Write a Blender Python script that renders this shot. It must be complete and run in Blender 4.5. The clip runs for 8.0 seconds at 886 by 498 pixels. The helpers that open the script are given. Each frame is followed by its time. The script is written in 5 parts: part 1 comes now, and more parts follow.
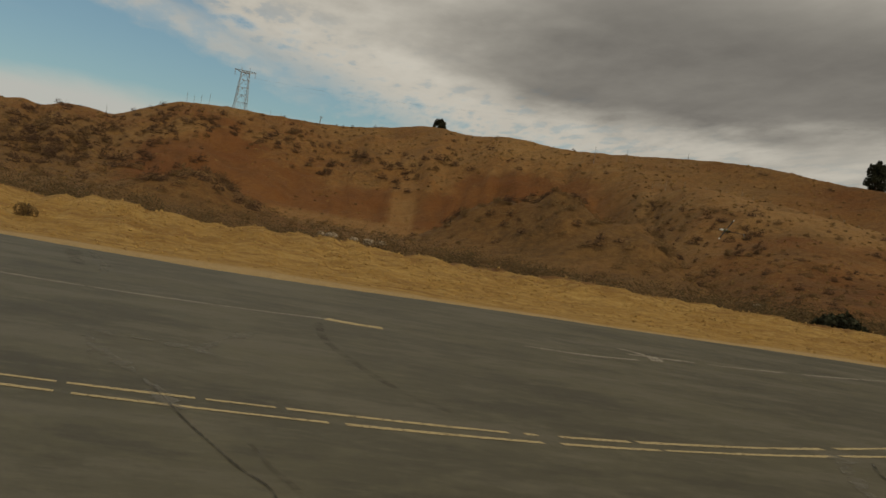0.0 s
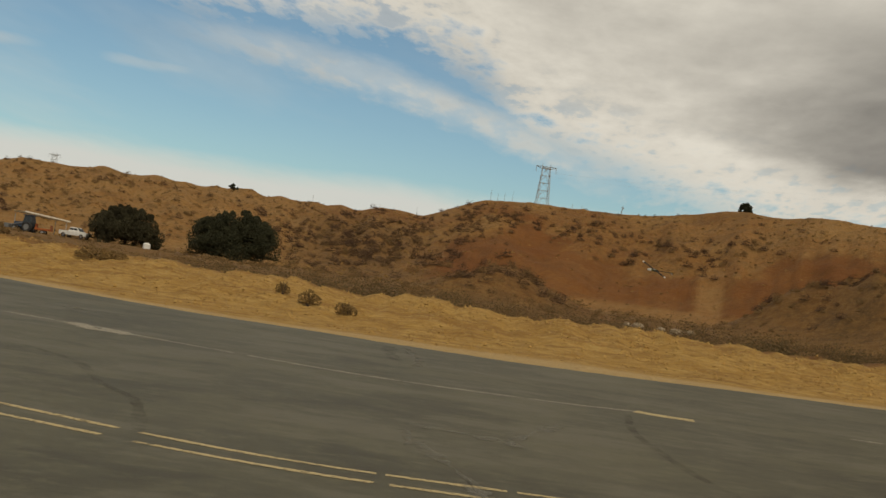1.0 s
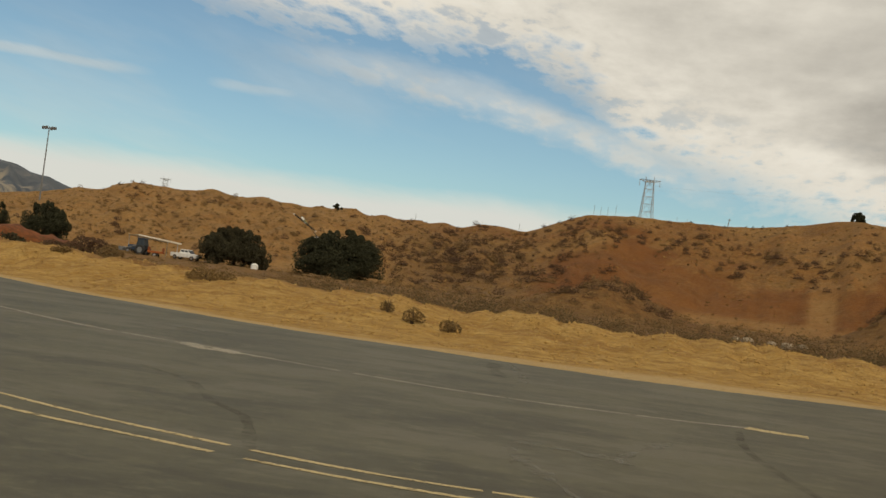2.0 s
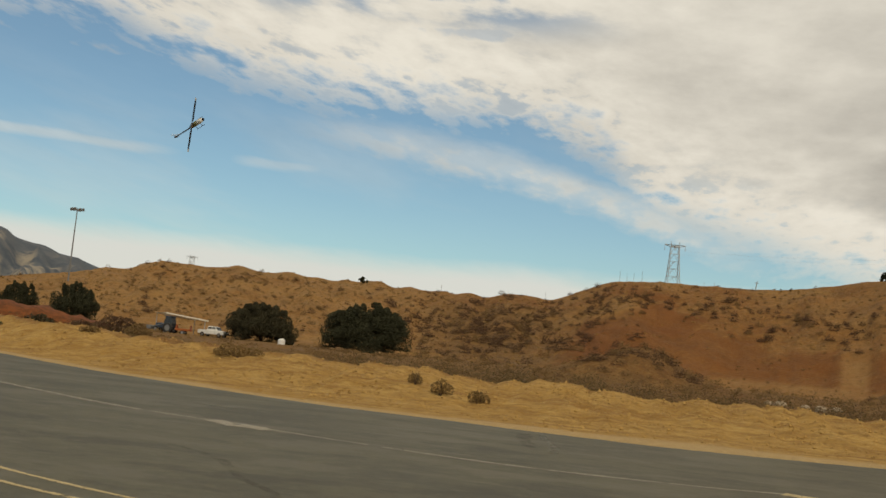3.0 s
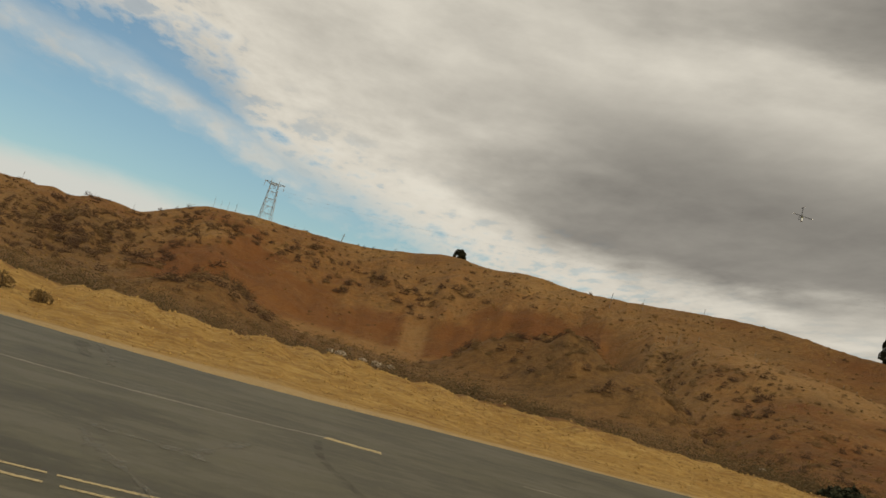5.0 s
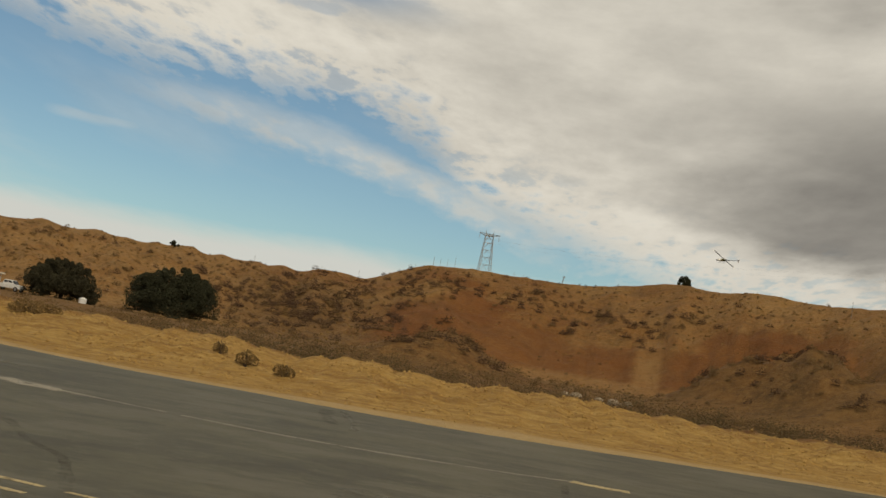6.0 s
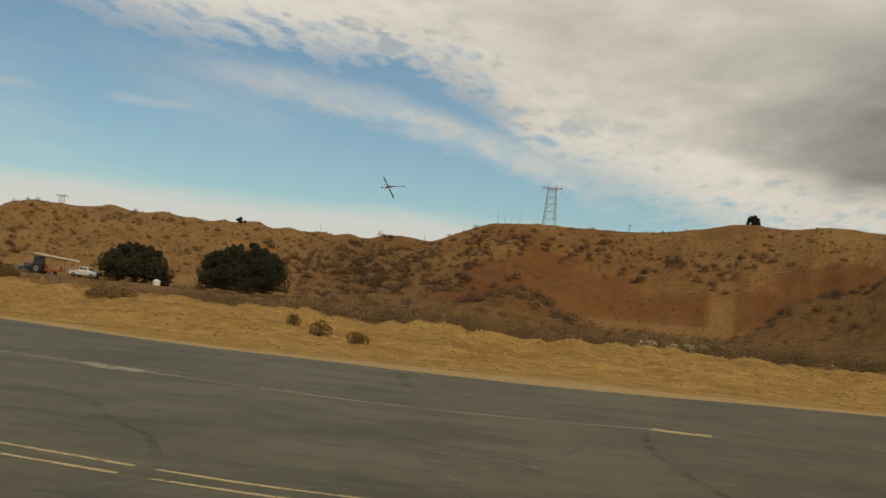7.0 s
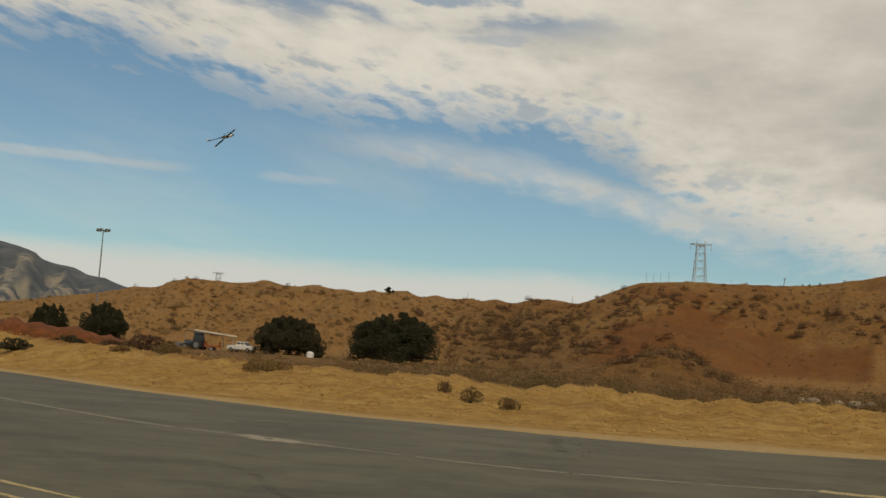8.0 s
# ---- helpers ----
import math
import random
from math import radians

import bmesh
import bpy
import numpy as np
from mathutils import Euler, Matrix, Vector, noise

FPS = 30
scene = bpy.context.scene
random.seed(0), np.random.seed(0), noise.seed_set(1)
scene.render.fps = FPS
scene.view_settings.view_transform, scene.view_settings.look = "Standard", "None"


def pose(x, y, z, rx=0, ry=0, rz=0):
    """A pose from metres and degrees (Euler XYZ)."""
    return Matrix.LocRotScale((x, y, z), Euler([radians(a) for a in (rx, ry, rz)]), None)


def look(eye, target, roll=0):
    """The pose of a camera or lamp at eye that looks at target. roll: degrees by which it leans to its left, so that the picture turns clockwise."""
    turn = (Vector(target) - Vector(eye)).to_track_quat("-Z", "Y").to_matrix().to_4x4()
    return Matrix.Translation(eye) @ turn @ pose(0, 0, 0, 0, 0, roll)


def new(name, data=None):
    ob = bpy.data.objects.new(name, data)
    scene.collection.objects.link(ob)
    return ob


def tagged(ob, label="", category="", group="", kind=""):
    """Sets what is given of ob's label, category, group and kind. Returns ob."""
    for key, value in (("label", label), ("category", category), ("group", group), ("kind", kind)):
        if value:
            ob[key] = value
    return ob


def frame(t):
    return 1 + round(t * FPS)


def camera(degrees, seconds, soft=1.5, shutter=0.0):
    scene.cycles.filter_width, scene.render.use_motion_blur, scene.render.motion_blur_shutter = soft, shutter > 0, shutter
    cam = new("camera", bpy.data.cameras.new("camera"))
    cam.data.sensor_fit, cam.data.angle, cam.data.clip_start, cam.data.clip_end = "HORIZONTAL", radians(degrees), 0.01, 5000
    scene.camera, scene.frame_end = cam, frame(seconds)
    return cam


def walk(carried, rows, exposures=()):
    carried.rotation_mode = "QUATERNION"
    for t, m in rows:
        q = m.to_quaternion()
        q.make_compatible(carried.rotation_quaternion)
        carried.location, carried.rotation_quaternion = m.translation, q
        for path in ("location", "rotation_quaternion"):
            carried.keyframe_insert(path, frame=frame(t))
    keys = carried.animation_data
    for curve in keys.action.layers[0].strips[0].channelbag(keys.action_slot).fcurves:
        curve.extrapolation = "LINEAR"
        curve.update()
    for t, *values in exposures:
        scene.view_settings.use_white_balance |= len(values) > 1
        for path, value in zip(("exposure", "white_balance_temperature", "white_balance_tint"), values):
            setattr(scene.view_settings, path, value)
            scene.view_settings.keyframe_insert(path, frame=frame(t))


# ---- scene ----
from collections import defaultdict

# ---------------------------------------------------------------- camera
cam = camera(43.0, 8.0, soft=1.5, shutter=0.06)
EYE = 1.7
TURNS = [
    (0.0, 89.41, -9.72, -12.52),
    (0.5, 90.87, -8.91, -4.09),
    (1.0, 91.68, -7.90, 3.08),
    (1.5, 91.86, -6.92, 6.36),
    (1.7, 91.85, -6.82, 7.27),
    (2.8, 93.57, -7.46, 10.69),
    (3.0, 95.28, -5.72, 9.79),
    (3.2, 97.17, -5.94, 6.77),
    (3.4, 100.10, -7.72, -0.17),
    (3.5, 101.55, -9.19, -5.10),
    (3.7, 101.86, -9.98, -14.25),
    (3.8, 101.37, -10.86, -17.24),
    (4.0, 100.06, -13.01, -19.18),
    (4.2, 98.46, -14.77, -19.41),
    (5.3, 95.19, -14.35, -7.94),
    (5.5, 95.16, -12.92, -5.09),
    (6.0, 95.44, -9.51, -0.01),
    (6.5, 94.13, -6.53, 1.84),
    (7.0, 92.89, -5.63, 3.62),
    (7.5, 93.03, -5.06, 6.58),
    (8.0, 95.56, -3.78, 11.24),
]
walk(cam, [(t, pose(0, 0, EYE, a, b, c)) for t, a, b, c in TURNS],
     exposures=[(0.0, -0.39), (0.5, -0.12), (1.0, 0.0), (1.5, 0.14), (3.0, 0.15), (4.0, 0.16), (5.5, -0.02), (6.5, 0.0), (8.0, -0.07)])

# ---------------------------------------------------------------- sky and light
SUN_AZ, SUN_EL = 150.0, 48.0          # degrees east of the viewing axis, height


def sky_world():
    world = bpy.data.worlds.new("sky")
    scene.world = world
    world.use_nodes = True
    nt = world.node_tree
    nt.nodes.clear()
    N, L = nt.nodes.new, nt.links.new

    def m(op, a, b=None, c=None, clamp=False):
        n = N("ShaderNodeMath")
        n.operation, n.use_clamp = op, clamp
        for i, v in enumerate((a, b, c)):
            if v is None:
                continue
            if isinstance(v, (int, float)):
                n.inputs[i].default_value = v
            else:
                L(v, n.inputs[i])
        return n.outputs[0]

    def ramp(v, lo, hi):
        n = N("ShaderNodeMapRange")
        n.interpolation_type = "SMOOTHSTEP"
        L(v, n.inputs[0])
        n.inputs[1].default_value, n.inputs[2].default_value = lo, hi
        return n.outputs[0]

    def noise_of(u, v, su, sv, scale, detail, rough, w=0.0):
        c = N("ShaderNodeCombineXYZ")
        L(m("MULTIPLY", u, su), c.inputs[0])
        L(m("MULTIPLY", v, sv), c.inputs[1])
        c.inputs[2].default_value = w
        n = N("ShaderNodeTexNoise")
        n.inputs["Scale"].default_value = scale
        n.inputs["Detail"].default_value = detail
        n.inputs["Roughness"].default_value = rough
        L(c.outputs[0], n.inputs["Vector"])
        return n.outputs["Fac"]

    def mix(f, a, b):
        n = N("ShaderNodeMix")
        n.data_type = "RGBA"
        L(f, n.inputs["Factor"])
        for key, v in (("A", a), ("B", b)):
            s = [i for i in n.inputs if i.name == key and i.type == "RGBA"][0]
            if isinstance(v, tuple):
                s.default_value = (*v, 1)
            else:
                L(v, s)
        return [o for o in n.outputs if o.type == "RGBA"][0]

    def curve(v, pts, top):
        """A smooth curve over azimuths of -60 to 60 degrees, from 0 to top."""
        r = N("ShaderNodeMapRange")
        L(v, r.inputs[0])
        r.inputs[1].default_value, r.inputs[2].default_value = -60.0, 60.0
        n = N("ShaderNodeFloatCurve")
        c = n.mapping.curves[0]
        c.points[0].location = ((pts[0][0] + 60) / 120, pts[0][1] / top)
        c.points[1].location = ((pts[-1][0] + 60) / 120, pts[-1][1] / top)
        for a, b in pts[1:-1]:
            c.points.new((a + 60) / 120, b / top)
        n.mapping.update()
        L(r.outputs[0], n.inputs["Value"])
        return m("MULTIPLY", n.outputs[0], top)

    def blend(f, a, b):
        return m("ADD", m("MULTIPLY", m("SUBTRACT", 1.0, f), a), m("MULTIPLY", f, b))

    tc = N("ShaderNodeTexCoord")
    sep = N("ShaderNodeSeparateXYZ")
    L(tc.outputs["Generated"], sep.inputs[0])
    x, y, z = sep.outputs
    az = m("MULTIPLY", m("ARCTAN2", x, y), 180 / math.pi)
    el = m("MAXIMUM", m("DIVIDE", z, m("SQRT", m("ADD", m("MULTIPLY", x, x), m("MULTIPLY", y, y)))), 0.0)
    # the deck in perspective: cells shrink towards the horizon
    far = m("ADD", el, 0.10)
    u = m("DIVIDE", m("ARCTAN2", x, y), far)
    v = m("LOGARITHM", far, math.e)
    lean = m("ADD", v, m("MULTIPLY", u, 0.05))
    big = noise_of(u, lean, 1.0, 2.6, 1.3, 4, 0.55, 1.7)
    mid = noise_of(u, lean, 1.0, 2.5, 3.6, 6, 0.58, 4.2)
    fine = noise_of(u, lean, 1.0, 1.9, 11.0, 5, 0.58, 9.1)
    n0, n1, n2 = (m("SUBTRACT", q, 0.5) for q in (big, mid, fine))

    # the ragged front of the deck, with puffs along it
    edge = curve(az, [(-60, 0.27), (-34, 0.256), (-29, 0.260), (-26, 0.243), (-23, 0.229), (-20, 0.219), (-17, 0.213), (-14, 0.2105), (-11, 0.207),
                      (-8, 0.209), (-5.7, 0.201), (-2.8, 0.186), (-1.6, 0.165), (0, 0.132), (3, 0.116), (6, 0.103), (9, 0.088), (14, 0.078), (22, 0.06), (60, 0.03)], 0.4)
    rise = m("SUBTRACT", el, edge)
    wob = m("ADD", m("MULTIPLY", n0, 0.035), m("ADD", m("MULTIPLY", n1, 0.085), m("MULTIPLY", n2, 0.10)))
    deck = ramp(m("ADD", rise, wob), -0.016, 0.034)
    # gaps where the deck breaks up, away from its solid part
    gap = m("MULTIPLY", ramp(m("ADD", n2, m("MULTIPLY", n1, 0.9)), 0.02, 0.16), m("SUBTRACT", 1.0, ramp(rise, 0.02, 0.085)))
    holes = m("MULTIPLY", m("MULTIPLY", ramp(m("ADD", m("MULTIPLY", n1, 0.9), m("MULTIPLY", n0, 0.7)), -0.05, 0.12), ramp(az, 0.0, -9.0)), m("MULTIPLY", ramp(el, 0.28, 0.315), ramp(el, 0.46, 0.37)))
    for ha, he, wa, we in ((-12.0, 0.332, 3.2, 0.012), (-6.8, 0.405, 4.5, 0.020), (-19.5, 0.345, 4.5, 0.022), (-14.0, 0.385, 3.0, 0.012), (-9.0, 0.292, 3.0, 0.007)):
        da, de = m("MULTIPLY", m("SUBTRACT", az, ha), 1 / wa), m("MULTIPLY", m("SUBTRACT", el, he), 1 / we)
        dd = m("ADD", m("ADD", m("MULTIPLY", da, da), m("MULTIPLY", de, de)), m("ADD", m("MULTIPLY", n1, 3.0), m("MULTIPLY", n2, 6.0)))
        holes = m("MAXIMUM", holes, m("MULTIPLY", ramp(dd, 1.6, 0.1), 0.85 if ha == -12.0 else 0.5))
    thin = m("MULTIPLY", m("MULTIPLY", ramp(az, -4.0, 0.0), ramp(az, 15.0, 8.0)), ramp(rise, 0.045, 0.0))
    solid = m("SUBTRACT", 1.0, m("MULTIPLY", m("MAXIMUM", m("MULTIPLY", gap, 0.45), m("MULTIPLY", thin, m("MULTIPLY", ramp(m("ADD", n1, n2), -0.14, 0.12), 0.50))), 1.0))
    deck = m("MULTIPLY", deck, m("MULTIPLY", solid, m("SUBTRACT", 1.0, m("MULTIPLY", holes, 0.75))))

    # a long soft band ahead of the front and thin streaks beyond it
    lane = curve(az, [(-60, 0.200), (-24, 0.193), (-20, 0.190), (-17, 0.187), (-14, 0.1825), (-11, 0.179), (-8.5, 0.172), (-5.6, 0.161), (-2.7, 0.150), (1, 0.130), (6, 0.105), (60, 0.06)], 0.4)
    off = m("ADD", m("SUBTRACT", el, lane), m("ADD", m("MULTIPLY", n1, 0.020), m("MULTIPLY", n2, 0.016)))
    band = m("MULTIPLY", m("SUBTRACT", 1.0, ramp(m("ABSOLUTE", off), 0.002, 0.026)), m("MULTIPLY", ramp(az, -23.0, -9.0), ramp(az, 8.0, 0.0)))
    band = m("MULTIPLY", band, m("ADD", 0.40, m("MULTIPLY", ramp(m("ADD", n0, n2), -0.15, 0.15), 0.30)))
    d2 = m("ABSOLUTE", m("ADD", m("SUBTRACT", el, 0.151), m("MULTIPLY", n1, 0.010)))
    wisp = m("MULTIPLY", m("SUBTRACT", 1.0, ramp(d2, 0.001, 0.008)), m("MAXIMUM", m("MULTIPLY", ramp(az, -23.0, -27.0), 0.42), m("MULTIPLY", m("MULTIPLY", ramp(az, -22.0, -20.0), ramp(az, -15.5, -18.0)), 0.30)))
    haze = m("MULTIPLY", m("MULTIPLY", ramp(n0, -0.05, 0.22), 0.16), ramp(el, 0.25, 0.16))

    # far bank of cloud low over the horizon
    lown = noise_of(u, v, 0.5, 1.6, 2.0, 5, 0.6, 7.7)
    low = m("SUBTRACT", 1.0, ramp(m("ADD", el, m("MULTIPLY", m("SUBTRACT", lown, 0.5), 0.030)), 0.064, 0.090))
    cover = m("MAXIMUM", m("MAXIMUM", deck, m("ADD", haze, 0.04)), m("MAXIMUM", m("MAXIMUM", band, wisp), m("MULTIPLY", low, 0.90)))

    # thickness: grey undersides of the deck towards the right and overhead
    base = curve(az, [(-60, 0.19), (0, 0.172), (8, 0.146), (12, 0.132), (20, 0.112), (26, 0.117), (31, 0.132), (40, 0.138), (60, 0.14)], 0.4)
    sag = m("ADD", m("SUBTRACT", el, base), m("ADD", m("MULTIPLY", n0, 0.030), m("MULTIPLY", n1, 0.022)))
    hump = m("ADD", el, m("ADD", m("MULTIPLY", n0, 0.10), m("MULTIPLY", n1, 0.05)))
    grey = m("MULTIPLY", m("MULTIPLY", ramp(sag, -0.006, 0.030), ramp(hump, 0.325, 0.205)), ramp(m("ADD", az, m("MULTIPLY", n0, 14.0)), 0.0, 20.0))
    upper = m("MULTIPLY", ramp(hump, 0.300, 0.37), m("MULTIPLY", ramp(m("ADD", az, m("MULTIPLY", n0, 16.0)), 13.0, 33.0), 0.92))
    mean = m("MULTIPLY", ramp(az, -6.0, 14.0), m("MULTIPLY", ramp(sag, -0.01, 0.04), 0.22))
    thick = m("MAXIMUM", m("MAXIMUM", grey, upper), m("MAXIMUM", mean, m("MULTIPLY", ramp(el, 0.48, 0.9), 0.85)))
    soft = blend(ramp(rise, 0.03, 0.14), m("MULTIPLY", n2, 0.55), m("MULTIPLY", n2, 0.26))
    tex = m("ADD", m("MULTIPLY", n0, 0.62), m("ADD", m("MULTIPLY", n1, 0.66), soft))
    tex = m("ADD", m("MULTIPLY", tex, m("SUBTRACT", 1.0, m("MULTIPLY", thick, 0.62))), 0.145)
    tex = m("MULTIPLY", tex, m("ADD", 0.35, m("MULTIPLY", ramp(el, 0.09, 0.20), 0.65)))
    under = m("MULTIPLY", m("MULTIPLY", ramp(az, 12.0, 22.0), ramp(el, 0.16, 0.11)), m("ADD", 0.10, m("MULTIPLY", ramp(m("ADD", n0, n1), -0.12, 0.14), 0.14)))
    tone = m("ADD", m("ADD", m("MULTIPLY", thick, 0.67), under), tex, clamp=True)
    cloud = mix(tone, (0.73, 0.682, 0.582), (0.130, 0.120, 0.108))
    cloud = mix(m("MULTIPLY", low, m("SUBTRACT", 1.0, deck)), cloud, (0.64, 0.62, 0.56))

    sky = N("ShaderNodeTexSky")
    sky.sky_type, sky.sun_disc = "NISHITA", False
    sky.sun_elevation, sky.sun_rotation = radians(SUN_EL), radians(SUN_AZ)
    sky.altitude, sky.air_density, sky.dust_density = 400, 1.0, 0.6
    gain = N("ShaderNodeVectorMath")
    gain.operation = "MULTIPLY"
    L(sky.outputs[0], gain.inputs[0])
    gain.inputs[1].default_value = (0.0625, 0.076, 0.0745)
    out = mix(cover, gain.outputs[0], cloud)
    bg = N("ShaderNodeBackground")
    L(out, bg.inputs["Color"])
    bg.inputs["Strength"].default_value = 1.0
    L(bg.outputs[0], N("ShaderNodeOutputWorld").inputs["Surface"])


sky_world()
sun = new("sun", bpy.data.lights.new("sun", "SUN"))
sun.data.energy, sun.data.angle, sun.data.color = 1.98, radians(28), (1.0, 0.86, 0.64)
_a, _e = radians(SUN_AZ), radians(SUN_EL)
sun.matrix_world = look((40 * math.sin(_a) * math.cos(_e), 40 * math.cos(_a) * math.cos(_e), 40 * math.sin(_e)), (0, 0, 0))


# ---------------------------------------------------------------- materials
def material(name, rough=0.9, metal=0.0):
    mat = bpy.data.materials.new(name)
    mat.use_nodes = True
    nt = mat.node_tree
    bsdf = nt.nodes["Principled BSDF"]
    bsdf.inputs["Roughness"].default_value = rough
    bsdf.inputs["Metallic"].default_value = metal
    bsdf.inputs["Specular IOR Level"].default_value = 0.25
    return mat, nt, bsdf


def noise_node(nt, scale, detail=5, rough=0.6, vec=None, stretch=None):
    tc = nt.nodes.new("ShaderNodeTexCoord")
    src = tc.outputs["Object"] if vec is None else vec
    if stretch:
        mp = nt.nodes.new("ShaderNodeMapping")
        mp.inputs["Scale"].default_value = stretch
        nt.links.new(src, mp.inputs["Vector"])
        src = mp.outputs[0]
    n = nt.nodes.new("ShaderNodeTexNoise")
    n.inputs["Scale"].default_value, n.inputs["Detail"].default_value, n.inputs["Roughness"].default_value = scale, detail, rough
    nt.links.new(src, n.inputs["Vector"])
    return n.outputs["Fac"]


def step_node(nt, v, lo, hi):
    n = nt.nodes.new("ShaderNodeMapRange")
    n.interpolation_type = "SMOOTHSTEP"
    nt.links.new(v, n.inputs[0])
    n.inputs[1].default_value, n.inputs[2].default_value = lo, hi
    return n.outputs[0]


def times(nt, a, b):
    n = nt.nodes.new("ShaderNodeMath")
    n.operation = "MULTIPLY"
    for i, v in enumerate((a, b)):
        if isinstance(v, (int, float)):
            n.inputs[i].default_value = v
        else:
            nt.links.new(v, n.inputs[i])
    return n.outputs[0]


def mix_node(nt, f, a, b):
    n = nt.nodes.new("ShaderNodeMix")
    n.data_type = "RGBA"
    if isinstance(f, (int, float)):
        n.inputs["Factor"].default_value = f
    else:
        nt.links.new(f, n.inputs["Factor"])
    for key, v in (("A", a), ("B", b)):
        s = [i for i in n.inputs if i.name == key and i.type == "RGBA"][0]
        if isinstance(v, tuple):
            s.default_value = (*v, 1)
        else:
            nt.links.new(v, s)
    return [o for o in n.outputs if o.type == "RGBA"][0]


def bump_node(nt, bsdf, height, strength, dist):
    b = nt.nodes.new("ShaderNodeBump")
    b.inputs["Strength"].default_value, b.inputs["Distance"].default_value = strength, dist
    nt.links.new(height, b.inputs["Height"])
    nt.links.new(b.outputs[0], bsdf.inputs["Normal"])


def attr_node(nt, name):
    n = nt.nodes.new("ShaderNodeAttribute")
    n.attribute_name = name
    return n.outputs["Fac"]


def soil_material():
    """Bare and grass-grown soil; the attributes say which kind of soil lies where."""
    mat, nt, bsdf = material("soil", 0.95)
    L = nt.links.new
    coarse, midn, grain = noise_node(nt, 0.035, 6, 0.62), noise_node(nt, 0.35, 6, 0.65), noise_node(nt, 5.0, 5, 0.7)
    hill = mix_node(nt, step_node(nt, coarse, 0.38, 0.62), (0.245, 0.114, 0.029), (0.300, 0.160, 0.046))
    hill = mix_node(nt, times(nt, step_node(nt, midn, 0.46, 0.66), 0.6), hill, (0.150, 0.086, 0.029))
    turf = noise_node(nt, 1.3, 5, 0.7)
    hill = mix_node(nt, times(nt, step_node(nt, turf, 0.48, 0.62), 0.6), hill, (0.320, 0.205, 0.078))
    hill = mix_node(nt, times(nt, step_node(nt, turf, 0.46, 0.34), 0.6), hill, (0.135, 0.074, 0.024))
    patchy = noise_node(nt, 0.12, 6, 0.7)
    hill = mix_node(nt, times(nt, step_node(nt, patchy, 0.50, 0.64), 0.55), hill, (0.150, 0.085, 0.030))
    speck, fleck = noise_node(nt, 0.75, 6, 0.75), noise_node(nt, 2.2, 5, 0.75)
    hill = mix_node(nt, times(nt, step_node(nt, speck, 0.50, 0.62), 0.55), hill, (0.125, 0.074, 0.029))
    hill = mix_node(nt, times(nt, step_node(nt, speck, 0.46, 0.36), 0.45), hill, (0.34, 0.215, 0.080))
    red = mix_node(nt, step_node(nt, coarse, 0.35, 0.65), (0.156, 0.055, 0.012), (0.196, 0.076, 0.018))
    red = mix_node(nt, times(nt, step_node(nt, turf, 0.50, 0.70), 0.35), red, (0.235, 0.115, 0.036))
    red = mix_node(nt, times(nt, step_node(nt, patchy, 0.48, 0.64), 0.5), red, (0.120, 0.050, 0.014))
    red = mix_node(nt, times(nt, step_node(nt, midn, 0.45, 0.70), 0.40), red, (0.13, 0.055, 0.018))
    pale = mix_node(nt, step_node(nt, midn, 0.35, 0.7), (0.30, 0.165, 0.055), (0.36, 0.22, 0.085))
    pale = mix_node(nt, times(nt, step_node(nt, speck, 0.50, 0.62), 0.50), pale, (0.19, 0.105, 0.036))
    brush = mix_node(nt, step_node(nt, midn, 0.35, 0.68), (0.192, 0.106, 0.035), (0.122, 0.069, 0.025))
    brush = mix_node(nt, times(nt, step_node(nt, speck, 0.48, 0.62), 0.6), brush, (0.085, 0.050, 0.021))
    brush = mix_node(nt, times(nt, step_node(nt, turf, 0.50, 0.66), 0.5), brush, (0.235, 0.135, 0.045))
    rows = noise_node(nt, 1.0, 5, 0.62, stretch=(0.10, 1.1, 1.0))
    berm = mix_node(nt, step_node(nt, midn, 0.36, 0.66), (0.49, 0.305, 0.088), (0.42, 0.245, 0.062))
    berm = mix_node(nt, times(nt, step_node(nt, rows, 0.50, 0.66), 0.7), berm, (0.27, 0.14, 0.04))
    crust = noise_node(nt, 1.0, 6, 0.72, stretch=(1.1, 2.4, 2.0))
    berm = mix_node(nt, times(nt, step_node(nt, crust, 0.47, 0.60), 0.6), berm, (0.285, 0.160, 0.046))
    berm = mix_node(nt, times(nt, step_node(nt, crust, 0.47, 0.36), 0.55), berm, (0.56, 0.385, 0.135))
    berm = mix_node(nt, times(nt, step_node(nt, grain, 0.54, 0.70), 0.5), berm, (0.58, 0.42, 0.17))
    berm = mix_node(nt, times(nt, step_node(nt, grain, 0.46, 0.32), 0.5), berm, (0.24, 0.135, 0.040))
    edge = mix_node(nt, step_node(nt, grain, 0.35, 0.7), (0.54, 0.39, 0.19), (0.46, 0.31, 0.135))
    red = mix_node(nt, times(nt, step_node(nt, speck, 0.52, 0.64), 0.35), red, (0.105, 0.042, 0.012))
    c = mix_node(nt, attr_node(nt, "red"), hill, red)
    c = mix_node(nt, attr_node(nt, "pale"), c, pale)
    c = mix_node(nt, attr_node(nt, "brush"), c, brush)
    c = mix_node(nt, times(nt, step_node(nt, fleck, 0.54, 0.66), 0.45), c, (0.085, 0.046, 0.018))
    c = mix_node(nt, times(nt, step_node(nt, fleck, 0.44, 0.32), 0.35), c, (0.36, 0.225, 0.085))
    c = mix_node(nt, attr_node(nt, "berm"), c, berm)
    c = mix_node(nt, attr_node(nt, "verge"), c, edge)
    L(c, bsdf.inputs["Base Color"])
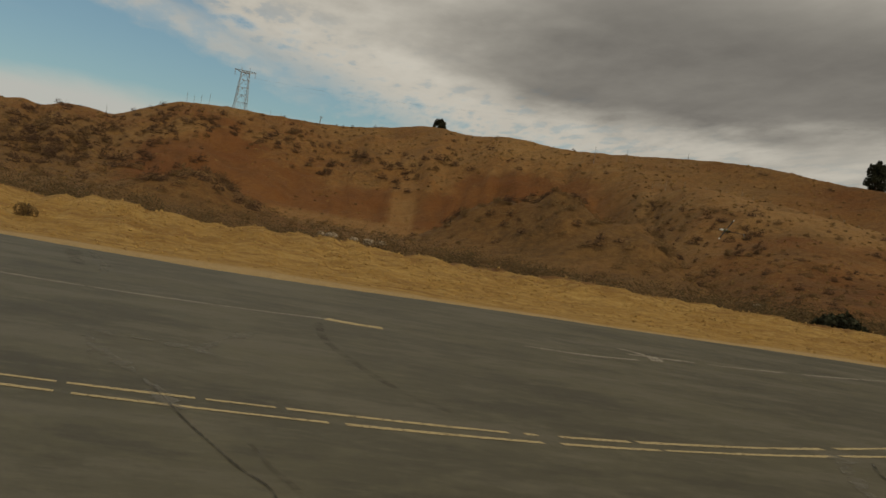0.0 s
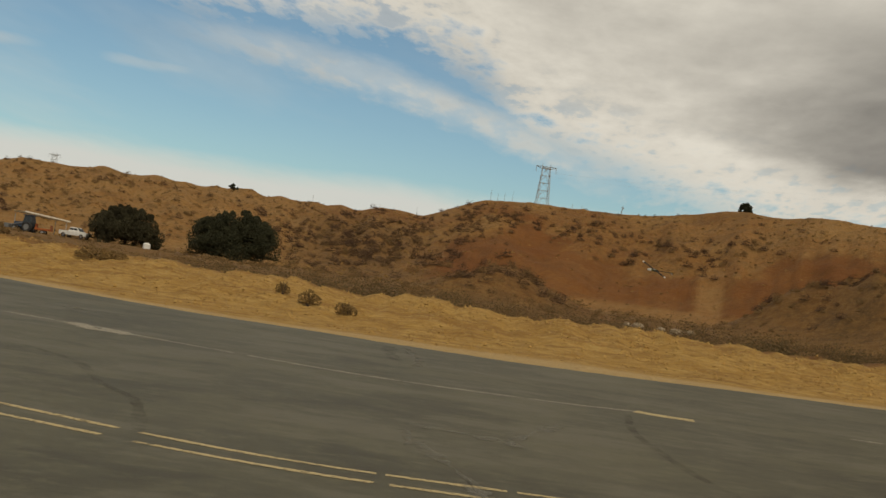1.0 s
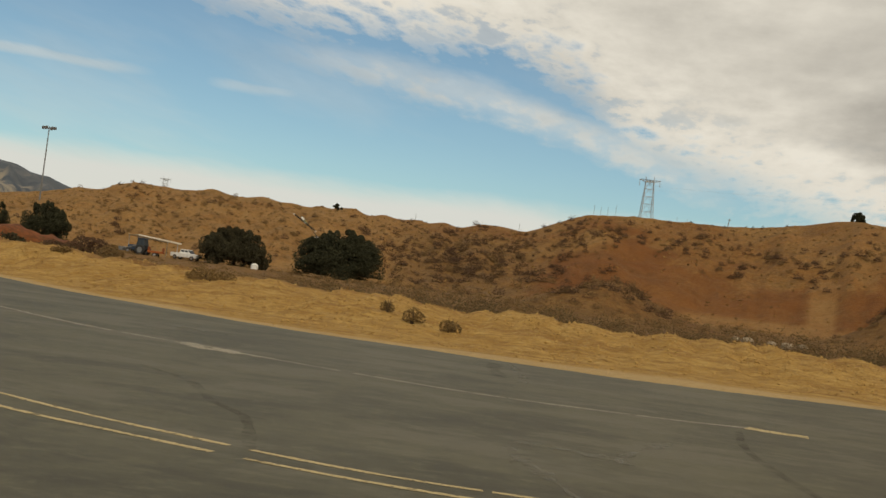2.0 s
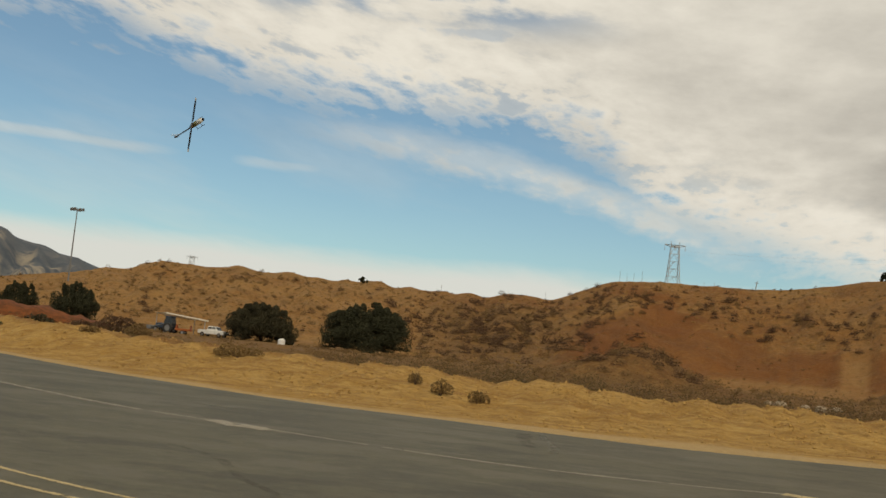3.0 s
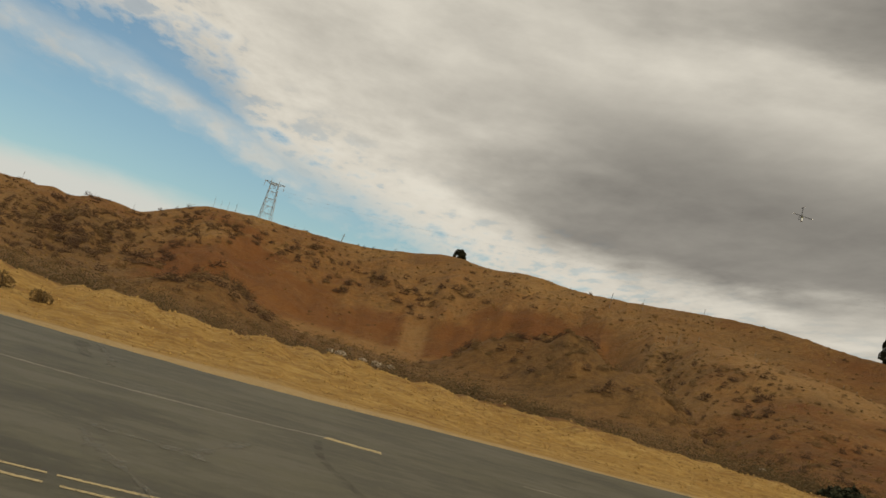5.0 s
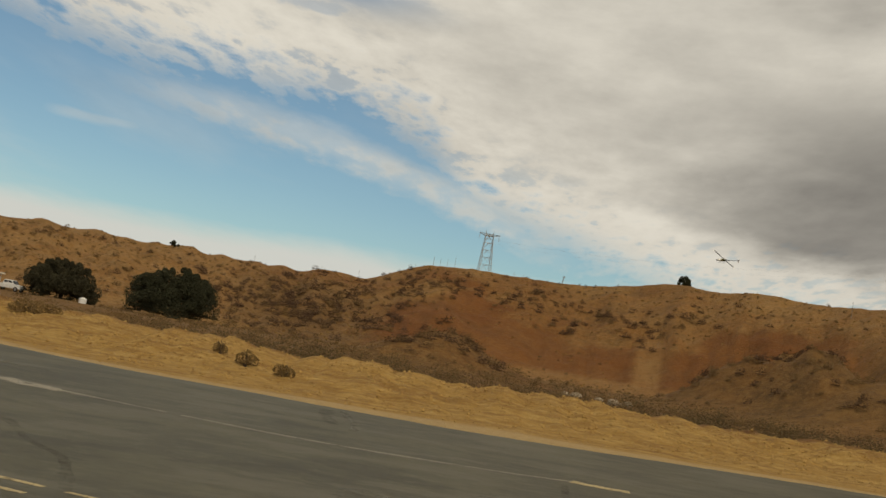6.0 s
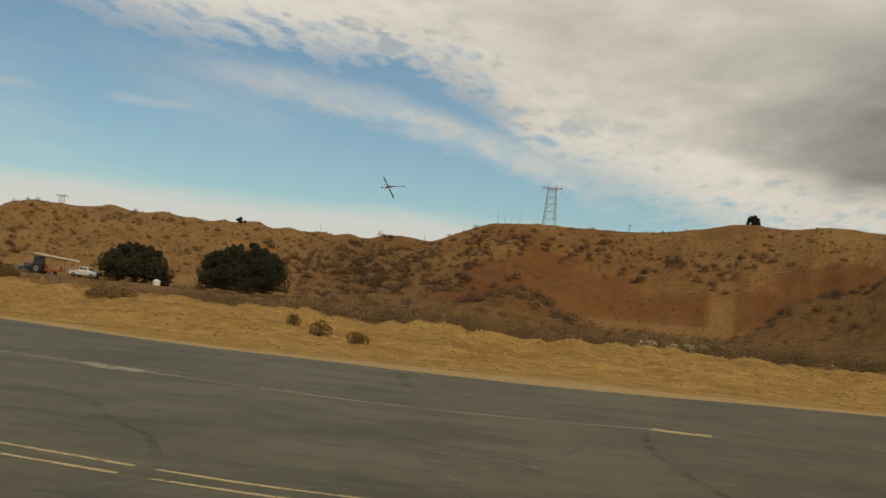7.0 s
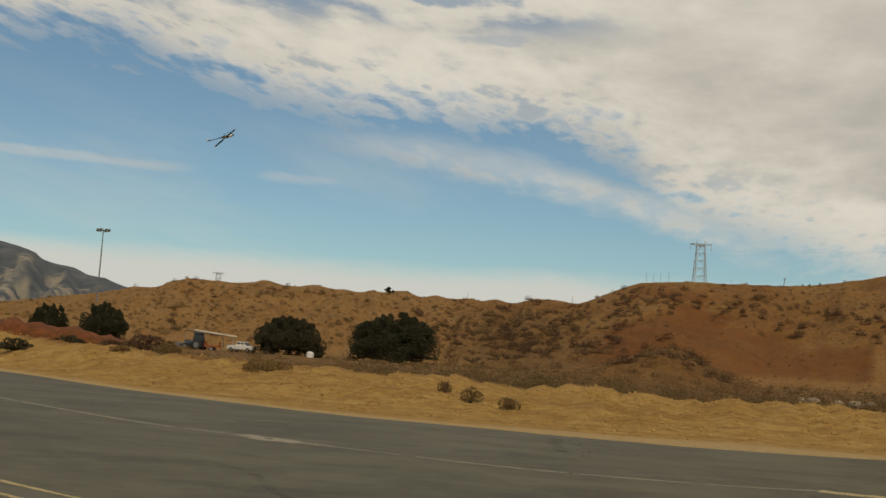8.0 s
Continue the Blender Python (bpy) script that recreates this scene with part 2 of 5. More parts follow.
    clods = nt.nodes.new("ShaderNodeMath")
    clods.operation = "MULTIPLY_ADD"
    L(noise_node(nt, 1.6, 6, 0.7), clods.inputs[0])
    clods.inputs[1].default_value = 3.0
    L(grain, clods.inputs[2])
    bump_node(nt, bsdf, clods.outputs[0], 0.9, 0.15)
    return mat


def asphalt_material():
    mat, nt, bsdf = material("asphalt", 0.64)
    bsdf.inputs["Specular IOR Level"].default_value = 0.28
    big = noise_node(nt, 0.22, 5, 0.6)
    lanes = noise_node(nt, 1.0, 6, 0.65, stretch=(0.30, 0.60, 1))
    spots = noise_node(nt, 1.7, 5, 0.7)
    grain = noise_node(nt, 60, 3, 0.7)
    c = mix_node(nt, step_node(nt, big, 0.38, 0.62), (0.067, 0.061, 0.037), (0.090, 0.082, 0.047))
    c = mix_node(nt, times(nt, step_node(nt, lanes, 0.48, 0.72), 0.45), c, (0.123, 0.111, 0.067))
    c = mix_node(nt, times(nt, step_node(nt, lanes, 0.50, 0.30), 0.5), c, (0.051, 0.044, 0.025))
    c = mix_node(nt, times(nt, step_node(nt, spots, 0.50, 0.70), 0.5), c, (0.133, 0.122, 0.074))
    blotch = noise_node(nt, 0.55, 6, 0.7, stretch=(0.6, 1.0, 1))
    c = mix_node(nt, times(nt, step_node(nt, blotch, 0.50, 0.60), 0.80), c, (0.116, 0.105, 0.071))
    c = mix_node(nt, times(nt, step_node(nt, blotch, 0.47, 0.38), 0.75), c, (0.049, 0.043, 0.026))
    drag = noise_node(nt, 5.0, 6, 0.75, stretch=(0.5, 1.0, 1))
    c = mix_node(nt, times(nt, step_node(nt, drag, 0.52, 0.66), 0.45), c, (0.140, 0.129, 0.079))
    c = mix_node(nt, times(nt, step_node(nt, drag, 0.46, 0.34), 0.45), c, (0.044, 0.038, 0.022))
    c = mix_node(nt, times(nt, step_node(nt, grain, 0.5, 0.7), 0.35), c, (0.133, 0.118, 0.072))
    nt.links.new(c, bsdf.inputs["Base Color"])
    bump_node(nt, bsdf, grain, 0.4, 0.006)
    return mat


def mottled(name, a, b, scale=3.0, rough=0.85, metal=0.0, bump=0.0):
    mat, nt, bsdf = material(name, rough, metal)
    n = noise_node(nt, scale, 5, 0.65)
    nt.links.new(mix_node(nt, step_node(nt, n, 0.35, 0.65), a, b), bsdf.inputs["Base Color"])
    if bump:
        bump_node(nt, bsdf, n, 0.5, bump)
    return mat


def worn(name, a, b, lo, hi, most=1.0):
    """Thin paint or filler, worn through in places."""
    mat, nt, bsdf = material(name, 0.85)
    tone, wear, chips = noise_node(nt, 3.0, 4, 0.6), noise_node(nt, 2.6, 6, 0.7), noise_node(nt, 17.0, 4, 0.75)
    nt.links.new(mix_node(nt, tone, a, b), bsdf.inputs["Base Color"])
    cover = times(nt, step_node(nt, wear, lo, hi), step_node(nt, chips, 0.34, 0.46))
    nt.links.new(times(nt, cover, most), bsdf.inputs["Alpha"])
    return mat


def leaf_material(name, a, b):
    mat, nt, bsdf = material(name, 0.8)
    geo = nt.nodes.new("ShaderNodeNewGeometry")
    n = noise_node(nt, 0.6, 3, 0.6)
    c = mix_node(nt, geo.outputs["Random Per Island"], a, b)
    c = mix_node(nt, times(nt, step_node(nt, n, 0.4, 0.7), 0.4), c, tuple(0.6 * v for v in a))
    nt.links.new(c, bsdf.inputs["Base Color"])
    return mat


SOIL = soil_material()
ASPHALT = asphalt_material()
PAINT_YELLOW = worn("worn_yellow_paint", (0.51, 0.41, 0.215), (0.40, 0.325, 0.18), 0.29, 0.42)
PAINT_WHITE = worn("worn_white_paint", (0.42, 0.385, 0.31), (0.32, 0.29, 0.23), 0.28, 0.46, 0.80)
TAR = worn("dark_crack", (0.038, 0.034, 0.027), (0.055, 0.05, 0.040), 0.32, 0.58, 0.75)
SEALER = worn("pale_filler", (0.25, 0.24, 0.205), (0.19, 0.18, 0.15), 0.36, 0.62, 0.55)
STAIN = worn("dark_patch", (0.045, 0.040, 0.030), (0.060, 0.053, 0.041), 0.36, 0.66, 0.28)
LEAF_DARK = leaf_material("oak_leaves", (0.028, 0.031, 0.015), (0.054, 0.054, 0.026))
LEAF_OLIVE = leaf_material("olive_leaves", (0.036, 0.034, 0.017), (0.066, 0.058, 0.029))
LEAF_DRY = leaf_material("dry_scrub", (0.118, 0.066, 0.036), (0.072, 0.041, 0.024))
LEAF_GREY = leaf_material("grey_brush", (0.225, 0.140, 0.056), (0.135, 0.085, 0.036))
LEAF_BRUSH = leaf_material("olive_brush", (0.125, 0.088, 0.034), (0.070, 0.052, 0.022))
TUFT = leaf_material("dry_tuft", (0.250, 0.160, 0.060), (0.140, 0.092, 0.036))
WEED = leaf_material("dry_weed", (0.40, 0.25, 0.085), (0.28, 0.165, 0.055))
CLOD = mottled("tan_clod", (0.44, 0.285, 0.095), (0.37, 0.225, 0.07), 3.0, 0.95)
CONCRETE = mottled("dusty_concrete", (0.40, 0.33, 0.24), (0.27, 0.21, 0.14), 2.0, 0.95)
BARK = mottled("bark", (0.10, 0.07, 0.045), (0.055, 0.038, 0.026), 4.0, bump=0.02)
STEEL = mottled("galvanised_steel", (0.42, 0.44, 0.45), (0.34, 0.36, 0.37), 1.0, 0.6, 0.0)
DULL_STEEL = mottled("dull_steel", (0.20, 0.205, 0.205), (0.14, 0.145, 0.15), 1.0, 0.6)
WOOD_POLE = mottled("pole_wood", (0.30, 0.27, 0.24), (0.22, 0.20, 0.175), 2.0)


# ---------------------------------------------------------------- building helpers
def mesh_of(name, verts, faces, mat):
    me = bpy.data.meshes.new(name)
    me.from_pydata([tuple(v) for v in verts], [], [tuple(f) for f in faces])
    me.materials.append(mat)
    me.update()
    return me


def part(name, bm, mat, parent=None, label="", smooth=False):
    me = bpy.data.meshes.new(name)
    bm.normal_update()
    bm.to_mesh(me)
    bm.free()
    me.materials.append(mat)
    if smooth:
        me.polygons.foreach_set("use_smooth", [True] * len(me.polygons))
    ob = new(name, me)
    ob.parent = parent
    return tagged(ob, label) if label else ob


def thing(name, m, label, category, group="", kind=""):
    e = new(name)
    e.matrix_world = m
    return tagged(e, label, category, group, kind)


def add_box(bm, size, m=Matrix(), bevel=0.0):
    r = bmesh.ops.create_cube(bm, size=1.0, matrix=m @ Matrix.Diagonal((*size, 1)))
    if bevel:
        es = list({e for v in r["verts"] for e in v.link_edges})
        bmesh.ops.bevel(bm, geom=es, offset=bevel, segments=2, affect="EDGES", profile=0.5)


def add_rod(bm, a, b, r0, r1=None, n=8):
    a, b = Vector(a), Vector(b)
    d = b - a
    m = Matrix.Translation((a + b) / 2) @ d.to_track_quat("Z", "Y").to_matrix().to_4x4()
    bmesh.ops.create_cone(bm, cap_ends=True, segments=n, radius1=r0, radius2=r0 if r1 is None else r1, depth=d.length, matrix=m)


def add_loft(bm, rings):
    """A closed skin through rings of equally many points."""
    vs = [[bm.verts.new(p) for p in ring] for ring in rings]
    n = len(rings[0])
    for a, b in zip(vs, vs[1:]):
        for i in range(n):
            bm.faces.new((a[i], a[(i + 1) % n], b[(i + 1) % n], b[i]))
    bm.faces.new(vs[0][::-1])
    bm.faces.new(vs[-1])


def smooth_curve(pts):
    """A smooth function through a few points (x, y)."""
    xs, ys = (np.array(c, float) for c in zip(*pts))
    s = np.gradient(ys, xs)

    def f(x):
        x = np.clip(np.asarray(x, float), xs[0], xs[-1])
        i = np.clip(np.searchsorted(xs, x) - 1, 0, len(xs) - 2)
        h = xs[i + 1] - xs[i]
        t = (x - xs[i]) / h
        return ((2 * t**3 - 3 * t**2 + 1) * ys[i] + (t**3 - 2 * t**2 + t) * h * s[i]
                + (3 * t**2 - 2 * t**3) * ys[i + 1] + (t**3 - t**2) * h * s[i + 1])
    return f


def sstep(x, lo, hi):
    t = np.clip((np.asarray(x, float) - lo) / (hi - lo), 0, 1)
    return t * t * (3 - 2 * t)


def fbm(x, y, scale, octaves=4, seed=0.0):
    return noise.fractal(Vector((x * scale, y * scale, seed)), 0.9, 2.1, octaves, noise_basis="PERLIN_ORIGINAL")


# ---------------------------------------------------------------- ground
# by azimuth in degrees (0 straight across the runway, + to the right)
EDGE_R = smooth_curve([(-60, 88), (-45, 66), (-33, 50.5), (-28, 40.5), (-22, 34.3), (-17, 31.1), (-9, 29.0), (0, 27.6), (8, 28.4), (13, 29.6),
                       (25, 33.3), (35, 38.6), (45, 46), (60, 66)])
CREST_EL = smooth_curve([(-60, 0.0), (-33, -0.0024), (-28, -0.0085), (-23.4, -0.0128), (-20, -0.0145), (-18.2, -0.0156), (-15.5, -0.0148), (-12.7, -0.0166), (-9.9, -0.0185), (-7.9, -0.0199),
                         (-5.9, -0.0168), (-4.2, -0.0165), (-1.8, -0.0202), (0.2, -0.0199), (1.65, -0.0232), (3.35, -0.0192), (5.9, -0.0197), (8.7, -0.0204), (11.5, -0.0186), (14.2, -0.0206),
                         (17, -0.0195), (20.5, -0.0190), (29, -0.0200), (60, -0.018)])
RIDGE_EL = smooth_curve([(-60, 0.012), (-40, 0.016), (-33, 0.022), (-30.5, 0.030), (-28.2, 0.0375), (-26.7, 0.0431), (-25.6, 0.0458), (-24.8, 0.0523), (-22.6, 0.0540),
                         (-21.4, 0.0546), (-20.4, 0.0582), (-19.6, 0.0550), (-18.8, 0.0547), (-18.0, 0.0574), (-17.0, 0.0545), (-16.5, 0.0552), (-15.6, 0.0538), (-15.1, 0.0562),
                         (-14.5, 0.0539), (-13.9, 0.0568), (-13.3, 0.0568), (-12.6, 0.0530), (-11.8, 0.0554), (-10.9, 0.0528), (-10.2, 0.0549), (-9.5, 0.0530), (-8.8, 0.0546),
                         (-7.7, 0.0529), (-7.2, 0.0560), (-5.6, 0.0578), (-4.6, 0.0560), (-3.9, 0.0602), (-2.8, 0.0688), (-1.9, 0.0750),
                         (0, 0.0795), (3.5, 0.0803), (6.5, 0.0818), (9.0, 0.0885), (11.0, 0.0952), (12.8, 0.0936), (15.4, 0.0975), (17.6, 0.0950), (20.5, 0.0975), (23.0, 0.1015),
                         (25.8, 0.1050), (28, 0.1050), (31, 0.1005), (34, 0.0990), (38, 0.100), (48, 0.085), (60, 0.05)])
# upper rim of the bare red cut in the hillside
BARE_EL = smooth_curve([(-60, -0.03), (-6, -0.02), (-4.5, -0.003), (-2.8, 0.034), (-0.3, 0.056), (0.8, 0.070), (1.7, 0.064), (2.6, 0.0515), (4.4, 0.040), (6.7, 0.0345),
                        (9.2, 0.034), (10.9, 0.034), (12.2, 0.042), (13.2, 0.056), (15, 0.066), (18, 0.071), (19.5, 0.071), (21, 0.062), (22.5, 0.03), (24.5, -0.01), (60, -0.03)])
FOOT_R = smooth_curve([(-60, 240), (-35, 230), (-25, 222), (-10, 215), (-3, 205), (5, 222), (12, 215), (18, 196), (21, 168), (24, 134), (28, 110), (40, 100), (60, 120)])
RIDGE_R = smooth_curve([(-60, 360), (-30, 330), (-10, 330), (0, 322), (9, 328), (14, 300), (20, 275), (30, 245), (40, 225), (60, 260)])
SPUR_EL = smooth_curve([(20, 0.088), (24, 0.0825), (28, 0.0765), (31, 0.0705), (34, 0.0645), (38, 0.057), (44, 0.050)])
BUMPS = [  # azimuth, distance, height above the flat, half-width across and along (m)
    (0.3, 128, 3.2, 4.4, 9), (-2.4, 124, 2.1, 5, 8), (2.6, 132, 1.6, 4.5, 8),
    (14.6, 148, 5.6, 5.0, 11), (17.0, 146, 6.0, 4.6, 11), (18.9, 142, 5.4, 5.2, 12), (21.2, 134, 3.6, 6, 11), (23.4, 132, 3.2, 5.5, 11), (12.2, 150, 1.5, 5, 10),
]


def around(az):
    """How far outwards of the seen sector an azimuth lies, 0 to 1."""
    return float(sstep(abs(az), 44, 60))


def ground_z(az, r):
    x, y = r * math.sin(radians(az)), r * math.cos(radians(az))
    a = max(-60.0, min(60.0, az))
    re = float(EDGE_R(a))
    if r < re - 0.3:
        return -0.05
    rc = re + 14.5 + 2.2 * fbm(x, 0.0, 0.06, 3, 2.0)
    zc = max(0.2, EYE + float(CREST_EL(a)) * rc + 0.16 * fbm(x, 0.0, 0.30, 4, 5.0) + 0.06 * fbm(x, 0.0, 1.1, 3, 5.5)
             + 0.13 * abs(math.sin(2.3 * x + 2.5 * fbm(x, 0.0, 0.35, 2, 5.7))) - 0.08)
    rf, rr = float(FOOT_R(a)), float(RIDGE_R(a))
    zr = EYE + float(RIDGE_EL(a)) * rr
    base = 0.0 + 0.45 * float(sstep(r, rc + 30, rf))
    if r <= rc:
        t = (r - re) / (rc - re)
        z = -0.02 + zc * (0.30 * max(t, 0) + 0.70 * float(sstep(t, 0.35, 0.98)))
        z += 0.05 * fbm(x * 0.35, y, 0.9, 4, 1.0) * float(sstep(t, 0.0, 0.25)) + 0.07 * fbm(x, y, 0.5, 4, 3.0) * float(sstep(t, 0.45, 0.8)) + 0.085 * fbm(x, y, 1.5, 4, 3.5) * float(sstep(t, 0.1, 0.5)) + 0.03 * abs(fbm(x, y, 3.4, 2, 3.8)) * float(sstep(t, 0.3, 0.7))
    elif r <= rf:
        t = float(sstep(r, rc, rc + 9))
        z = zc * (1 - t) + base * t + 0.25 * fbm(x, y, 0.09, 4, 8.0) * t
        for ba, br, bh, wa, wl in BUMPS:
            ca, cy = radians(ba), br
            dx = x * math.cos(ca) - y * math.sin(ca)
            dy = x * math.sin(ca) + y * math.cos(ca) - cy
            g = math.exp(-(dx / wa) ** 2 - (dy / wl) ** 2)
            z += bh * g * (1 + 0.30 * fbm(x, y, 0.16, 4, 4.0))
    else:
        s = (r - rf) / (rr - rf)
        if s <= 1:
            p = 0.80 * s ** 1.12 + 0.20 * float(sstep(s, 0.05, 0.95))
            rough = 4 * s * (1 - s)
            gully = fbm(az * 5.0, r * 0.10, 0.16, 4, 6.0)
            z = base + (zr - base) * p + rough * (1.9 * gully + 1.0 * fbm(x, y, 0.05, 5, 7.0))
            z += 0.42 * fbm(x, y, 0.22, 4, 9.0) + 0.16 * fbm(x, y, 0.7, 3, 9.5) + 0.22 * fbm(az * 3.2, 0.0, 0.5, 3, 11.0) * float(sstep(s, 0.7, 1.0))
            for ba, br, bh, wa, wl in BUMPS:
                if br + 2 * wl > rf:
                    ca = radians(ba)
                    dx = x * math.cos(ca) - y * math.sin(ca)
                    dy = x * math.sin(ca) + y * math.cos(ca) - br
                    z += 0.8 * bh * math.exp(-(dx / wa) ** 2 - (dy / wl) ** 2)
            w = float(sstep(az, 20.5, 26) * sstep(az, 50, 44))
            if w > 0:      # a nearer spur stands before the right-hand slope
                rs = rf + 0.55 * (rr - rf)
                zs = EYE + float(SPUR_EL(a)) * rs
                if s < 0.55:
                    z2 = base + (zs - base) * (0.75 * (s / 0.55) + 0.25 * float(sstep(s / 0.55, 0.1, 1.0)))
                else:
                    t = (s - 0.55) / 0.45
                    z2 = zs + (zr - zs) * t ** 1.4 - 3.6 * math.sin(math.pi * t)
                z2 += 0.42 * fbm(x, y, 0.22, 4, 9.0) + 1.1 * rough * fbm(x, y, 0.07, 4, 7.5) * float(sstep(abs(s - 0.55), 0.0, 0.2))
                z = z * (1 - w) + z2 * w
        else:
            far = min(r, 760.0) - rr
            z = zr + 0.22 * fbm(az * 3.2, 0.0, 0.5, 3, 11.0) - 2.5 * float(sstep(far, 0, 40)) + far * max(0.0, float(RIDGE_EL(a)) - 0.004) * 0.97
    k = around(az)
    return z * (1 - k) - 0.05 * k


def at(az, r, lift=0.0):
    return Vector((r * math.sin(radians(az)), r * math.cos(radians(az)), ground_z(az, r) + lift))


def build_ground():
    az = np.concatenate([np.arange(-180, -46, 6.0), np.arange(-46, -38, 1.0), np.arange(-38, 42.01, 0.25), np.arange(43, 50, 1.0), np.arange(54, 180, 6.0)])
    rad = np.concatenate([[2, 10, 20, 25], np.arange(26.5, 62, 0.4), np.arange(62, 100, 1.5), np.arange(100, 345, 2.2), np.arange(345, 420, 10),
                          [450, 500, 560, 620, 680, 740, 770, 900, 1200, 1700, 2400, 3400, 4600]])
    na, nr = len(az), len(rad)
    verts, tags = [], defaultdict(list)
    for a in az:
        a0 = max(-60.0, min(60.0, float(a)))
        re, rf, rr = float(EDGE_R(a0)), float(FOOT_R(a0)), float(RIDGE_R(a0))
        for r in rad:
            x, y = r * math.sin(radians(a)), r * math.cos(radians(a))
            verts.append((x, y, ground_z(float(a), float(r))))
            n1 = fbm(x, y, 0.045, 4, 20.0)
            n2 = fbm(x, y, 0.12, 4, 21.0)
            s = (r - rf) / (rr - rf)
            on_berm = float(sstep(r, re + 15.5 + 2.0 * n2, re + 13.5 + 2.0 * n2)) if abs(a) < 62 else 1.0
            e = (verts[-1][2] - EYE) / r
            rim = float(BARE_EL(a0))
            on_hill = float(sstep(s, -0.06, 0.0))
            # the bare red cut below the ridge, and redder soil beyond it
            bowl = float(sstep(rim - e + 0.012 * n2 + 0.006 * n1, -0.005, 0.007)) * on_hill * (0.85 + 0.3 * n1) * float(sstep(a, 23, 18.5))
            knoll = float(sstep(a, -5, -2) * sstep(a, 8, 3)) * (0.42 + 0.6 * n1) * on_hill
            right = float(sstep(a, 20, 27)) * (0.48 + 0.6 * n1)
            tags["red"].append(max(0.0, min(1.0, max(bowl, knoll, right, 0.26 + 0.5 * n1 - 0.4 * float(sstep(a, -8, -14))))))
            scar = float(sstep(abs(a - 10.25 + 0.25 * n2), 0.85, 0.45) * sstep(e, 0.046 + 0.02 * n2, 0.024)) * on_hill
            trail = 0.5 * float(sstep(abs(a - 10.35 + 0.5 * n2), 0.6, 0.1) * sstep(e, 0.030, 0.040) * sstep(e, 0.078, 0.060))
            track = float(sstep(a, 1.0, 3.5) * sstep(a, 16, 12) * sstep(e, 0.004 + 0.004 * n2, 0.000 + 0.004 * n2) * sstep(e, -0.010, -0.005) * sstep(s, -0.40, -0.20)) * 0.62
            shoulder = float(sstep(a, 9.5, 13) * sstep(a, 30, 24) * sstep(e - rim + 0.008 * n2, 0.000, 0.010)) * (0.34 + 0.7 * n2) * on_hill
            road = float(sstep(a, 12.5, 14.0) * sstep(a, 24, 21) * sstep(abs(e - 0.0845 + 0.003 * n1), 0.0022, 0.0008)) * max(0.0, 0.5 + 1.2 * n2)
            left = float(sstep(a, -8, -12)) * max(0.0, 0.40 + 0.9 * n2)
            spur = float(sstep(a, 22, 27) * sstep(s, 0.26 + 0.2 * n1, 0.46) * sstep(s, 0.62, 0.54)) * 0.75
            tags["pale"].append(max(0.0, min(1.0, max(spur, 0.62 * scar, trail, track, shoulder, road, left))))
            flat = float(sstep(r, re + 15, re + 18) * sstep(s, 0.12 + 0.12 * n1, -0.02 + 0.1 * n1))
            patch = float(sstep(n2 + 0.4 * n1, 0.18, 0.5)) * float(sstep(s, -0.1, 0.1)) * 0.45 * (1 - bowl)
            patch = max(patch, float(sstep(a, -12, -9) * sstep(a, -2.5, -5) * sstep(e, 0.056, 0.034)) * on_hill * (0.80 + 0.7 * n2))
            mound = 0.0
            for ba, br, bh, wa, wl in BUMPS:
                ca = radians(ba)
                dx, dy = x * math.cos(ca) - y * math.sin(ca), x * math.sin(ca) + y * math.cos(ca) - br
                mound = max(mound, math.exp(-(dx / wa / 1.3) ** 2 - (dy / wl / 1.3) ** 2))
            patch = max(patch, 0.22 * float(sstep(mound, 0.15, 0.55)) * (0.8 + 0.8 * n2))
            patch = max(patch, 0.42 * float(sstep(a, 18, 24) * sstep(s, 0.58, 0.66)) * (0.9 + 0.6 * n2))
            tags["brush"].append(max(0.0, min(1.0, max(0.85 * flat * (0.75 + 0.5 * n2), patch) - max(track, scar))))
            tags["berm"].append(on_berm)
            tags["verge"].append(float(sstep(r, re + 2.3 + 1.2 * n2, re + 1.3 + 0.9 * n2)) * float(abs(a) < 62))
    verts.append((0, 0, -0.05))
    faces = []
    for i in range(na):
        j = (i + 1) % na
        for k in range(nr - 1):
            faces.append((i * nr + k, i * nr + k + 1, j * nr + k + 1, j * nr + k))
        faces.append((len(verts) - 1, i * nr, j * nr))
    me = mesh_of("ground", verts, faces, SOIL)
    me.polygons.foreach_set("use_smooth", [True] * len(me.polygons))
    for key, vals in tags.items():
        at_ = me.attributes.new(key, "FLOAT", "POINT")
        at_.data.foreach_set("value", np.array(vals + [0.0], np.float32))
    tagged(new("ground", me), "dry tan and red-brown soil rising to scrubby hills", "ground", kind="structure")


build_ground()


